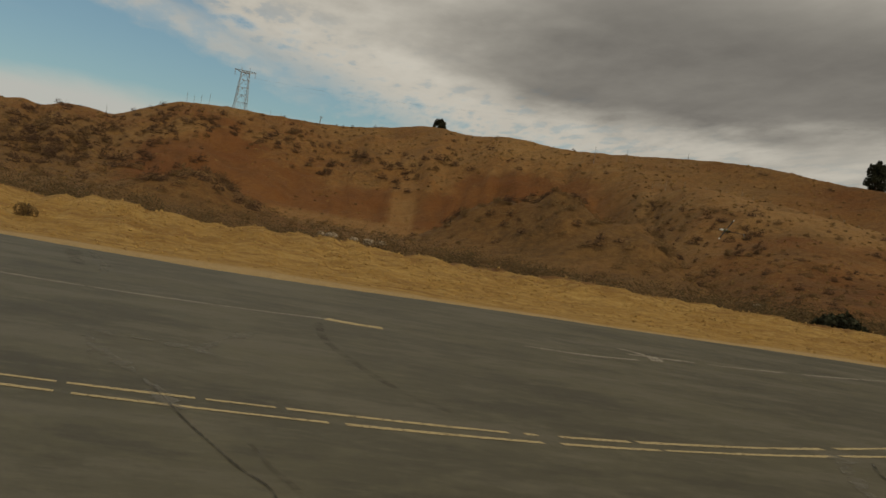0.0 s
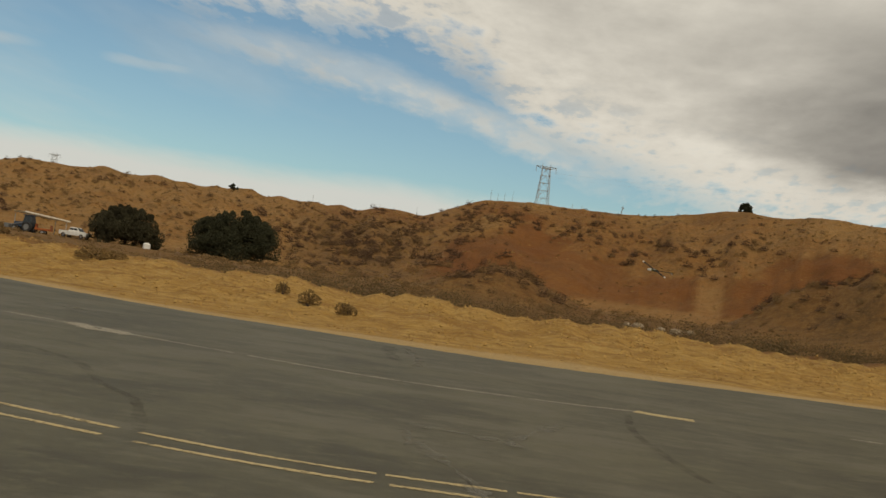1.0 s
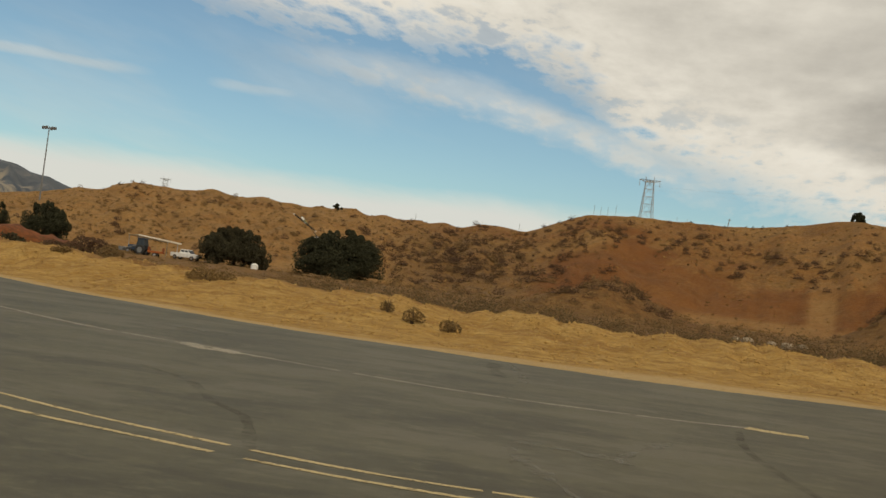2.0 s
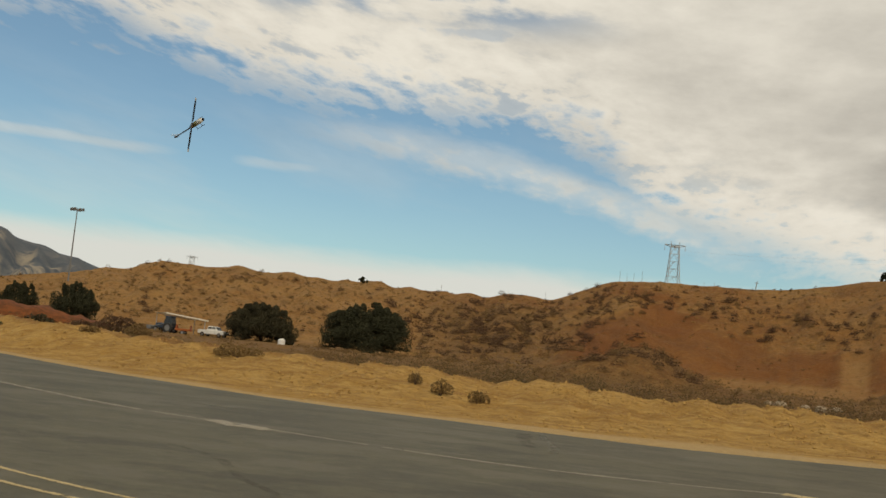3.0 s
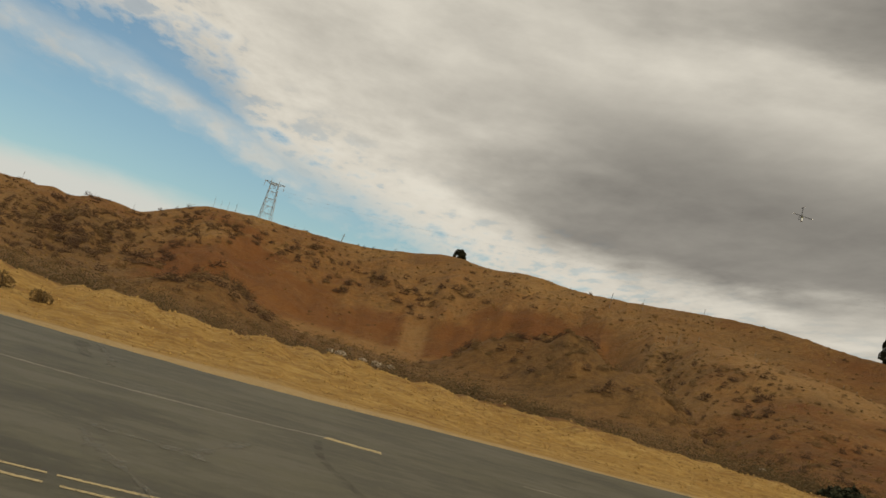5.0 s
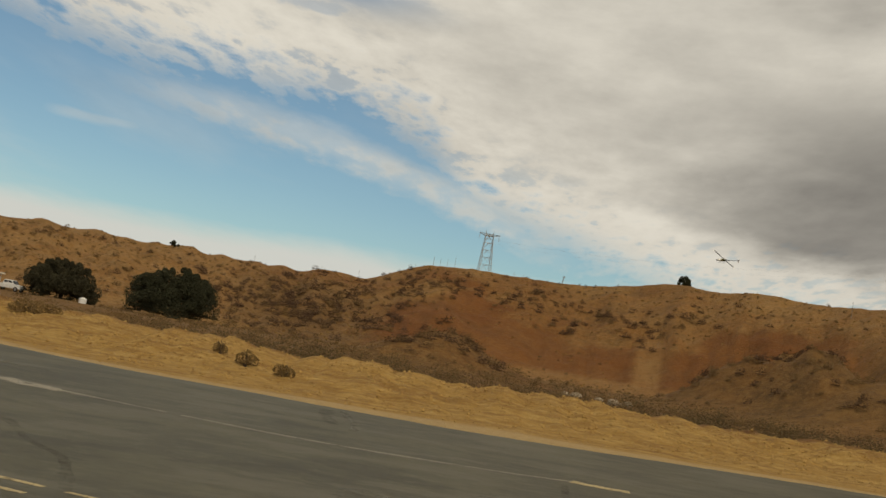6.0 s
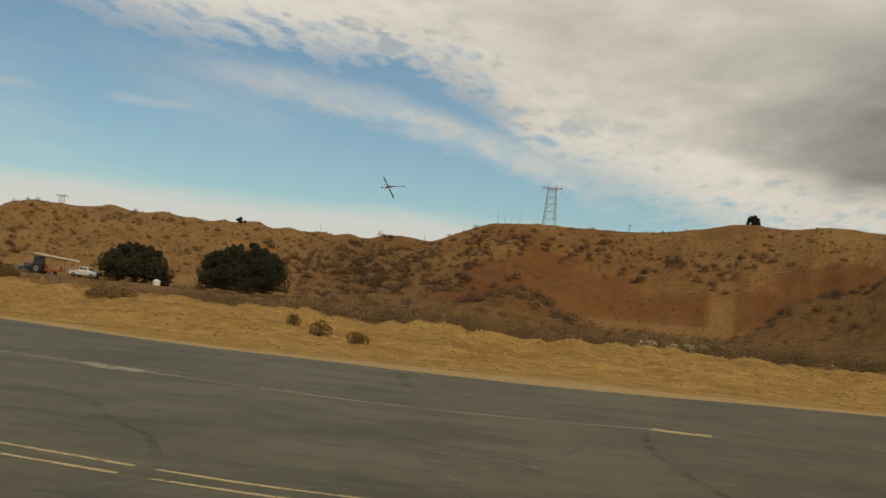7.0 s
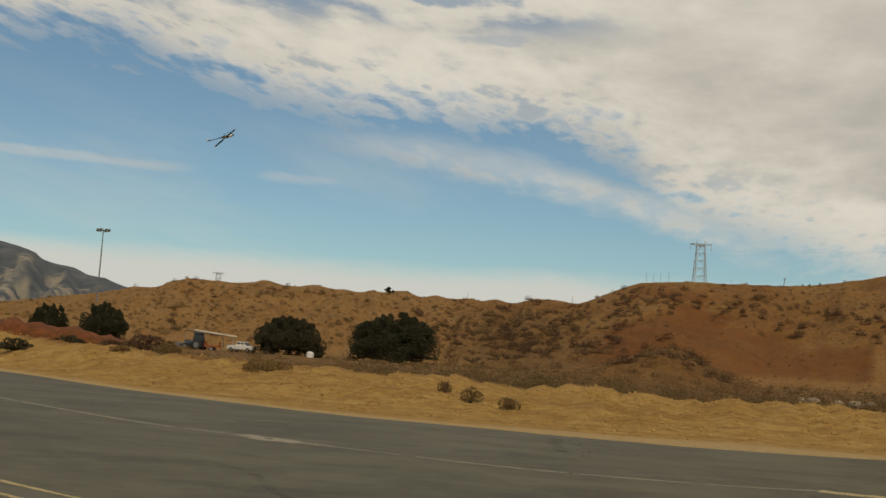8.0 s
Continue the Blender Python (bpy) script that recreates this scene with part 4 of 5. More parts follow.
    while len(clumps) < 430:
        az = rnd.uniform(-38, 38)
        r = float(EDGE_R(az)) + rnd.uniform(20, 44)
        if fbm(r * math.sin(radians(az)), r * math.cos(radians(az)), 0.09, 3, 63.0) + rnd.uniform(-0.5, 0.5) < -0.05:
            continue
        low = 0.55 if -25 < az < -15 else 1.0
        w = rnd.uniform(1.3, 3.4)
        clumps.append((az, r, w, (0.45 * w + rnd.uniform(0.1, 0.5)) * low))
    scatter("brush", "olive-brown clumps of brush along the bank", clumps, LEAF_BRUSH, 8, 420, 0.032, "brush", 1.5)
    scatter("brush", "dark brown brush on the flat and the mounds", dark, LEAF_DRY, 5, 230, 0.05, "brush", 1.6)
    # dry grass tufts all over the slopes
    straw, burnt = [], []
    while len(straw) + len(burnt) < 5200:
        az, s = rnd.uniform(-34, 40), rnd.uniform(-0.15, 1.0)
        rf, rr = float(FOOT_R(az)), float(RIDGE_R(az))
        r = rf + (rr - rf) * s
        if (ground_z(az, r) - EYE) / r < float(BARE_EL(az)) and s > 0 and rnd.random() < 0.8:
            continue
        w = rnd.uniform(0.35, 1.0) * min(1.0, 0.4 + r / 420)
        (straw if rnd.random() < 0.45 else burnt).append((az, r, w, w * rnd.uniform(0.25, 0.5)))
    scatter("grass_tufts", "pale dry grass tufts over the hillsides", straw, WEED, 6, 26, 0.16, "grass")
    scatter("grass_tufts", "brown dry grass tufts over the hillsides", burnt, LEAF_GREY, 7, 26, 0.16, "grass")
    # dead weeds and clods along the bank
    weeds = []
    while len(weeds) < 900:
        az = rnd.uniform(-38, 40)
        r = float(EDGE_R(az)) + rnd.uniform(2.0, 15.5)
        if fbm(r * math.sin(radians(az)), r, 0.25, 3, 61.0) + rnd.uniform(-0.4, 0.4) < 0.05:
            continue
        w = rnd.uniform(0.07, 0.24)
        weeds.append((az, r, w, w * rnd.uniform(0.25, 0.6)))
    # clods of earth thrown up along the bank
    rng = np.random.default_rng(9)
    V, F, base = [], [], 0
    octa = np.array([(1, 0, 0), (0, 1, 0), (-1, 0, 0), (0, -1, 0), (0, 0, 1), (0, 0, -0.6)], float)
    tri = np.array([(0, 1, 4), (1, 2, 4), (2, 3, 4), (3, 0, 4), (1, 0, 5), (2, 1, 5), (3, 2, 5), (0, 3, 5)])
    for _ in range(7000):
        az = rnd.uniform(-38, 40)
        r = float(EDGE_R(az)) + (rnd.gauss(12.0, 2.6) if rnd.random() < 0.7 else rnd.uniform(2.5, 14))
        s = 0.012 + 0.055 * rnd.random() ** 3
        V.append(octa * s * rng.uniform(0.6, 1.4, (6, 3)) + np.array(at(az, r, s * 0.2)))
        F.append(tri + base)
        base += 6
    clods = mesh_of("clods", np.concatenate(V), np.concatenate(F), CLOD)
    tagged(new("clods", clods), "small tan clods of earth strewn on the bank", "clods", kind="stuff")
    scatter("weeds", "small dry yellowed weeds on the tan bank", weeds, WEED, 4, 22, 0.16, "weeds")


build_scrub()


# ---------------------------------------------------------------- pylons, poles and wires
def lattice_tower(az, r, base_z, height, turn, label, spread=1.0):
    """A four-legged lattice tower: splayed legs, a straight upper body and one wide crossarm."""
    p = at(az, r)
    root = thing("pylon", Matrix.Translation((p.x, p.y, base_z)) @ Matrix.Rotation(radians(turn), 4, "Z"), label, "pylon", "transmission pylons")
    k = height / 34.0
    waist, fork = 13.0 * k, 31.0 * k
    b, w = 4.9 * k * spread, 3.3 * k * spread
    T = 0.15 * k

    def half(z):
        return b + (w - b) * z / waist if z < waist else w + (2.4 * k - w) * (z - waist) / (fork - waist)

    def corner(sx, sy, z):
        q = half(z)
        return (sx * q, sy * q * (1.0 if z < waist else 1 - 0.6 * (z - waist) / (fork - waist)), z)
    levels = [0, 6.5 * k, waist, 17.5 * k, 22.0 * k, 26.5 * k, fork]
    for sx, sy in ((1, 1), (1, -1), (-1, 1), (-1, -1)):
        bm = bmesh.new()
        for lo, hi in ((0, waist), (waist, fork)):
            add_rod(bm, corner(sx, sy, lo), corner(sx, sy, hi), T * 1.25, T * 1.0, 6)
        part("leg", bm, STEEL, root)
    bm = bmesh.new()
    for lo, hi in zip(levels, levels[1:]):
        for a, c in (((1, 1), (1, -1)), ((1, -1), (-1, -1)), ((-1, -1), (-1, 1)), ((-1, 1), (1, 1))):
            m0 = Vector(corner(*a, hi)).lerp(Vector(corner(*c, hi)), 0.5)
            add_rod(bm, corner(*a, lo), m0, T * 0.55, n=4)
            add_rod(bm, corner(*c, lo), m0, T * 0.55, n=4)
            add_rod(bm, corner(*a, hi), corner(*c, hi), T * 0.65, n=4)
    part("bracing", bm, STEEL, root)
    for s in (-1, 1):
        bm = bmesh.new()
        add_rod(bm, (s * 2.4 * k, 0, fork), (s * 2.5 * k, 0, height), T * 1.5, T * 0.8, 6)
        part("mast", bm, STEEL, root)
    bm = bmesh.new()
    for sy in (-0.9 * k, 0.9 * k):
        for s in (-1, 1):
            add_rod(bm, (s * 6.3 * k, 0, fork + 0.9 * k), (s * 2.4 * k, sy, fork - 0.3 * k), T * 0.9, n=4)
        add_rod(bm, (-2.4 * k, sy, fork - 0.3 * k), (2.4 * k, sy, fork - 0.3 * k), T * 1.1, n=5)
        add_rod(bm, (-6.3 * k, 0, fork + 0.9 * k), (6.3 * k, 0, fork + 0.9 * k), T * 1.4, n=5)
        for i in range(-5, 5):
            add_rod(bm, (i * 0.48 * k, sy, fork - 0.3 * k), ((i + 0.5) * 0.48 * k, 0, fork + 0.9 * k), T * 0.6, n=4)
    part("crossarm", bm, STEEL, root)
    for i in (-6.1, 0.0, 6.1):
        bm = bmesh.new()
        add_rod(bm, (i * k, 0, fork + (0.9 if i else -0.3) * k), (i * k, 0, fork - 2.6 * k), T * 1.0, n=6)
        part("insulator", bm, STEEL, root)
    return root, k, fork


def wire(a, b, sag, label="thin power line between pylons"):
    cu = bpy.data.curves.new("wire", "CURVE")
    cu.dimensions, cu.bevel_depth, cu.bevel_resolution = "3D", 0.010, 0
    sp = cu.splines.new("POLY")
    n = 24
    sp.points.add(n)
    for i in range(n + 1):
        t = i / n
        q = Vector(a).lerp(Vector(b), t)
        sp.points[i].co = (q.x, q.y, q.z - sag * 4 * t * (1 - t), 1)
    cu.materials.append(STEEL)
    tagged(new("power_line", cu), label, "wire", "power lines")


def build_power():
    z1 = EYE + 0.117 * 680 - 34
    lattice_tower(1.35, 680, z1, 34, 10, "grey lattice transmission pylon on the hilltop")
    z2 = EYE + 0.1663 * 480 - 38
    lattice_tower(34.7, 480, z2, 38, 55, "tall grey lattice transmission pylon behind the slope", 1.0)
    z3 = EYE + 0.0630 * 1100 - 30
    lattice_tower(-22.8, 1100, z3, 30, 0, "far lattice transmission pylon beyond the ridge")
    p1, p2 = at(1.35, 680), at(34.7, 480)
    for off, h in ((-7, -3.2), (0, -5.5), (7, -3.2)):
        wire((p1.x + off, p1.y, z1 + 34 + h - 2), (p2.x + off * 0.4, p2.y - off * 0.8, z2 + 38 + h - 2), 9)

    def pole(az, r, top_el, label, arm=0.0, thick=0.16, lean=0.0):
        p = at(az, r, -1.0)
        h = EYE + top_el * r - p.z
        root = thing("utility_pole", Matrix.Translation(p) @ Matrix.Rotation(radians(lean), 4, "Y"), label, "pole", "poles on the ridge")
        bm = bmesh.new()
        add_rod(bm, (0, 0, 0), (0, 0, h), thick, thick * 0.7, 8)
        part("post", bm, WOOD_POLE, root)
        if arm:
            bm = bmesh.new()
            add_rod(bm, (-arm, 0, h - 0.5), (arm, 0, h - 0.5), thick * 0.6, n=5)
            part("crossarm", bm, WOOD_POLE, root)
    pole(5.35, 335, 0.0878, "leaning wooden post with a short arm on the ridge", 0.5, 0.14, 8)
    for az, e in ((-1.25, 0.087), (-0.9, 0.0855), (-0.55, 0.086), (-0.15, 0.0885), (-4.9, 0.0625), (-6.8, 0.0605), (2.9, 0.084), (3.4, 0.0838), (-10.2, 0.0605)):
        pole(az, 345, e, "thin wooden pole on the ridge", 0.0, 0.055)
    for i in range(13):
        az = 22.5 + 0.85 * i + 0.22 * math.sin(5.1 * i)
        r = float(FOOT_R(az)) + 0.60 * (float(RIDGE_R(az)) - float(FOOT_R(az)))
        root = thing("fence_post", Matrix.Translation(at(az, r, -0.2)), "thin grey fence post along the slope", "fence post", "fence posts on the slope")
        bm = bmesh.new()
        add_rod(bm, (0, 0, 0), (0.1 * (i % 3 - 1), 0, 1.5 + 0.25 * (i * 7 % 4)), 0.045, n=6)
        part("post", bm, CONCRETE, root)
    for az, e in ((24.0, 0.1085), (21.0, 0.1035), (19.4, 0.1015)):
        pole(az, 262, e, "thin pole on the ridge", 0.0, 0.05)


build_power()


# ---------------------------------------------------------------- field edge: light mast, truck, canopy, tank
WHITE_PAINT = mottled("white_car_paint", (0.74, 0.74, 0.72), (0.66, 0.66, 0.63), 2.0, 0.35)
GLASS = mottled("dark_glass", (0.03, 0.035, 0.04), (0.05, 0.055, 0.06), 2.0, 0.1)
RUBBER = mottled("tyre_rubber", (0.025, 0.025, 0.025), (0.045, 0.042, 0.04), 6.0, 0.9)
CHROME = mottled("bright_metal", (0.55, 0.55, 0.54), (0.45, 0.45, 0.45), 4.0, 0.3, 0.9)
LAMP_RED = mottled("red_lens", (0.45, 0.03, 0.02), (0.35, 0.02, 0.02), 8.0, 0.3)
SHEET = mottled("corrugated_sheet", (0.72, 0.68, 0.58), (0.62, 0.56, 0.47), 1.5, 0.6)
BLUE = mottled("dull_blue_paint", (0.06, 0.085, 0.13), (0.04, 0.055, 0.085), 3.0, 0.6)
ORANGE = mottled("orange_paint", (0.34, 0.10, 0.025), (0.24, 0.07, 0.02), 3.0, 0.6)
DIRT_RED = mottled("red_earth", (0.185, 0.062, 0.019), (0.095, 0.036, 0.013), 0.9, 0.95, bump=0.05)


def build_mast():
    root = thing("light_mast", Matrix.Translation(at(-28.5, 300, -0.5)), "tall slim floodlight mast with a lamp cluster", "light pole")
    h = EYE + 0.0909 * 300 - root.location.z
    bm = bmesh.new()
    add_rod(bm, (0, 0, 0), (0, 0, h), 0.20, 0.12, 12)
    part("pole", bm, DULL_STEEL, root)
    bm = bmesh.new()
    add_rod(bm, (-1.6, 0, h - 0.5), (1.6, 0, h - 0.5), 0.10, n=8)
    add_rod(bm, (0, -1.2, h - 0.5), (0, 1.2, h - 0.5), 0.10, n=8)
    part("bracket", bm, DULL_STEEL, root)
    for x, y in ((-1.6, 0), (-0.8, 0), (0.8, 0), (1.6, 0), (0, 1.2), (0, -1.2)):
        bm = bmesh.new()
        add_box(bm, (0.55, 0.5, 0.75), Matrix.Translation((x, y, h - 0.35)) @ Matrix.Rotation(0.3, 4, "X"), 0.06)
        part("lamp_head", bm, DULL_STEEL, root)


def wheel_on(parent, x, y, r, w, rim=None):
    bm = bmesh.new()
    add_rod(bm, (x, y - w / 2, r), (x, y + w / 2, r), r, n=20)
    tyre = part("wheel", bm, RUBBER, parent)
    bm = bmesh.new()
    add_rod(bm, (x, y - w / 2 - 0.012, r), (x, y + w / 2 + 0.012, r), r * 0.58, n=16)
    part("rim", bm, rim or CHROME, tyre)


def prism(profile, width, taper=0.0):
    """A side profile (x, z) drawn out to a width, its top drawn in."""
    bm = bmesh.new()
    zs = [z for _, z in profile]
    lo, hi = min(zs), max(zs)
    rows = []
    for s in (-1, 1):
        rows.append([bm.verts.new((x, s * (width / 2 - taper * (z - lo) / (hi - lo)), z)) for x, z in profile])
    n = len(profile)
    for i in range(n):
        bm.faces.new((rows[0][i], rows[0][(i + 1) % n], rows[1][(i + 1) % n], rows[1][i]))
    bm.faces.new(rows[0][::-1])
    bm.faces.new(rows[1])
    bmesh.ops.recalc_face_normals(bm, faces=bm.faces)
    bmesh.ops.bevel(bm, geom=list(bm.edges), offset=0.045, segments=2, affect="EDGES", profile=0.5)
    return bm


def build_truck():
    p = at(-21.35, 199)
    root = thing("pickup_truck", Matrix.Translation(p) @ Matrix.Rotation(radians(-12), 4, "Z"), "white pickup truck parked before the hill", "car")
    part("body", prism([(-2.6, 0.45), (2.6, 0.45), (2.65, 0.75), (2.55, 1.05), (0.95, 1.12), (-2.6, 1.12)], 1.85), WHITE_PAINT, root)
    part("cab", prism([(-0.85, 1.09), (1.35, 1.09), (0.72, 1.78), (-0.62, 1.80)], 1.76, 0.16), WHITE_PAINT, root)
    for s in (-1, 1):
        bm = prism([(-0.68, 1.16), (0.12, 1.16), (0.12, 1.66), (-0.52, 1.66)], 0.05)
        bmesh.ops.translate(bm, verts=bm.verts, vec=(0, s * 0.80, 0))
        part("side_window", bm, GLASS, root)
        bm = prism([(0.22, 1.16), (1.12, 1.16), (0.70, 1.66), (0.22, 1.66)], 0.05)
        bmesh.ops.translate(bm, verts=bm.verts, vec=(0, s * 0.80, 0))
        part("side_window", bm, GLASS, root)
        bm = bmesh.new()
        add_box(bm, (0.10, 0.30, 0.16), Matrix.Translation((2.60, s * 0.72, 0.85)), 0.02)
        part("headlight", bm, CHROME, root)
        bm = bmesh.new()
        add_box(bm, (0.06, 0.14, 0.34), Matrix.Translation((-2.62, s * 0.82, 0.88)), 0.02)
        part("tail_light", bm, LAMP_RED, root)
    bm = bmesh.new()
    add_box(bm, (0.72, 1.45, 0.04), Matrix.Translation((1.06, 0, 1.45)) @ Matrix.Rotation(radians(47), 4, "Y"), 0.01)
    part("windscreen", bm, GLASS, root)
    bm = bmesh.new()
    add_box(bm, (0.14, 1.8, 0.20), Matrix.Translation((2.66, 0, 0.55)), 0.04)
    part("bumper", bm, CHROME, root)
    for x in (-1.65, 1.75):
        for s in (-1, 1):
            wheel_on(root, x, s * 0.82, 0.38, 0.26)


def build_canopy():
    p = at(-23.0, 200)
    root = thing("canopy", Matrix.Translation(p) @ Matrix.Rotation(radians(46), 4, "Z") @ Matrix.Diagonal((0.78, 1, 1, 1)), "open shelter with a pale sloping sheet roof", "shelter")
    for x in (-4.4, 4.6):
        for y in (-2.2, 2.2):
            bm = bmesh.new()
            add_rod(bm, (x, y, -0.4), (x, y, 3.2 if x < 0 else 2.6), 0.07, n=8)
            part("post", bm, STEEL, root)
    bm = bmesh.new()
    n = 44
    for i in range(n):
        x = -4.9 + 10.0 * i / (n - 1)
        z = 3.30 - 0.65 * i / (n - 1) + (0.03 if i % 2 else 0)
        a, b = bm.verts.new((x, -2.6, z)), bm.verts.new((x, 2.6, z))
        if i:
            bm.faces.new((pa, a, b, pb))
        pa, pb = a, b
    bmesh.ops.solidify(bm, geom=list(bm.faces), thickness=0.28)
    part("roof", bm, SHEET, root)
    bm = bmesh.new()
    add_box(bm, (10.1, 0.08, 0.24), Matrix.Translation((0.1, -2.68, 2.94)) @ Matrix.Rotation(math.atan2(0.65, 10.0), 4, "Y"), 0.01)
    part("fascia", bm, SHEET, root, "pale fascia board")
    for y in (-2.2, 2.2):
        bm = bmesh.new()
        add_rod(bm, (-4.8, y, 3.16), (4.9, y, 2.55), 0.06, n=6)
        part("beam", bm, STEEL, root)


def build_tractor():
    p = at(-23.6, 196)
    root = thing("tractor", Matrix.Translation(p) @ Matrix.Rotation(radians(170), 4, "Z"), "dark blue utility tractor with a cab by the shelter", "tractor")
    part("engine", prism([(0.1, 0.8), (2.0, 0.8), (2.1, 1.35), (1.9, 1.6), (0.1, 1.65)], 0.9), BLUE, root)
    part("cab", prism([(-1.2, 0.9), (0.2, 0.9), (0.3, 1.7), (0.1, 2.75), (-1.05, 2.75), (-1.25, 1.7)], 1.5, 0.12), GLASS, root)
    bm = bmesh.new()
    add_box(bm, (1.55, 1.6, 0.12), Matrix.Translation((-0.5, 0, 2.80)), 0.04)
    part("cab_roof", bm, BLUE, root)
    for x, r, w in ((-0.7, 0.85, 0.5), (1.6, 0.5, 0.32)):
        for s in (-1, 1):
            wheel_on(root, x, s * 0.85, r, w, DULL_STEEL)
    bm = bmesh.new()
    add_box(bm, (0.9, 1.7, 0.7), Matrix.Translation((3.2, 0, 0.75)), 0.08)
    for s in (-0.55, 0.55):
        add_rod(bm, (0.3, s, 1.5), (2.9, s, 0.8), 0.08, n=6)
    part("loader", bm, DULL_STEEL, root)
    q = at(-22.8, 195)
    imp = thing("trailer", Matrix.Translation(q) @ Matrix.Rotation(radians(10), 4, "Z"), "rusty orange farm trailer under the shelter", "trailer")
    bm = bmesh.new()
    add_box(bm, (2.6, 1.5, 0.35), Matrix.Translation((0, 0, 0.95)), 0.04)
    part("bed", bm, ORANGE, imp)
    for x in (-1.2, 1.2):
        bm = bmesh.new()
        add_box(bm, (0.08, 1.5, 0.7), Matrix.Translation((x, 0, 1.4)), 0.02)
        part("end_board", bm, ORANGE, imp)
    for s in (-1, 1):
        wheel_on(imp, 0, s * 0.85, 0.42, 0.22)


def build_tank():
    p = at(-17.95, 186)
    root = thing("water_tank", Matrix.Translation(p), "small white plastic tank on the brush flat", "tank")
    bm = bmesh.new()
    add_rod(bm, (0, 0, -0.2), (0, 0, 0.70), 0.6, n=20)
    add_rod(bm, (0, 0, 0.70), (0, 0, 0.88), 0.6, 0.3, 20)
    part("body", bm, WHITE_PAINT, root)
    bm = bmesh.new()
    add_rod(bm, (0, 0, 0.86), (0, 0, 0.96), 0.26, n=14)
    part("lid", bm, SHEET, root)


def build_red_bank():
    """A long low heap of red earth behind the tan bank."""
    HEAP = smooth_curve([(-40, 4.6), (-33, 4.3), (-30.3, 3.8), (-28, 2.7), (-26.3, 1.5), (-25.4, 0.1)])
    bm = bmesh.new()
    rings = []
    for i in range(60):
        az = -40 + 14.5 * i / 59
        h = float(HEAP(az)) * (0.82 + 0.25 * fbm(i * 0.3, 0, 1.0, 3, 70.0)) + 0.2
        ring = []
        for j in range(9):
            t = j / 8 * math.pi
            r = 168 - 6.5 * math.cos(t)
            x, y = r * math.sin(radians(az)), r * math.cos(radians(az))
            ring.append((x, y, -0.6 + h * math.sin(t) ** 0.8 * (1 + 0.12 * fbm(x, y, 0.4, 3, 71.0))))
        rings.append(ring)
    add_loft(bm, rings)
    tagged(part("earth_bank", bm, DIRT_RED, smooth=True), "long low heap of red earth behind the tan bank", "earth bank", kind="structure")


def build_rubble():
    rnd = random.Random(5)
    spec = [(6.4, 0.4), (6.9, 0.5), (8.1, 0.4), (8.9, 0.6), (9.5, 0.5), (28.5, 0.4)]
    for az, s in spec:
        bm = bmesh.new()
        bmesh.ops.create_icosphere(bm, subdivisions=2, radius=s)
        for v in bm.verts:
            v.co *= 1 + 0.35 * fbm(v.co.x + az, v.co.y, 1.3, 3, az)
            v.co.z *= 0.6
        ob = part("boulder", bm, CONCRETE)
        ob.matrix_world = Matrix.Translation(at(az, 96 + rnd.uniform(-3, 3), s * 0.25)) @ Matrix.Rotation(rnd.uniform(0, 6), 4, "Z")
        tagged(ob, "pale lump of broken concrete behind the bank", "boulder", "rubble behind the bank")


build_mast()
build_truck()
build_canopy()
build_tractor()
build_tank()
build_red_bank()
build_rubble()


# ---------------------------------------------------------------- the model helicopter
CANOPY_WHITE = mottled("gloss_white", (0.80, 0.80, 0.76), (0.74, 0.74, 0.70), 4.0, 0.25)
CANOPY_LIME = mottled("lime_canopy", (0.20, 0.195, 0.08), (0.14, 0.14, 0.06), 6.0, 0.35)
CARBON = mottled("carbon_fibre", (0.020, 0.020, 0.021), (0.035, 0.035, 0.035), 30.0, 0.35)
ALLOY = mottled("anodised_alloy", (0.35, 0.35, 0.36), (0.25, 0.25, 0.26), 20.0, 0.35, 0.8)
TIP_WHITE = mottled("white_tip", (0.80, 0.79, 0.75), (0.72, 0.71, 0.68), 5.0, 0.4)


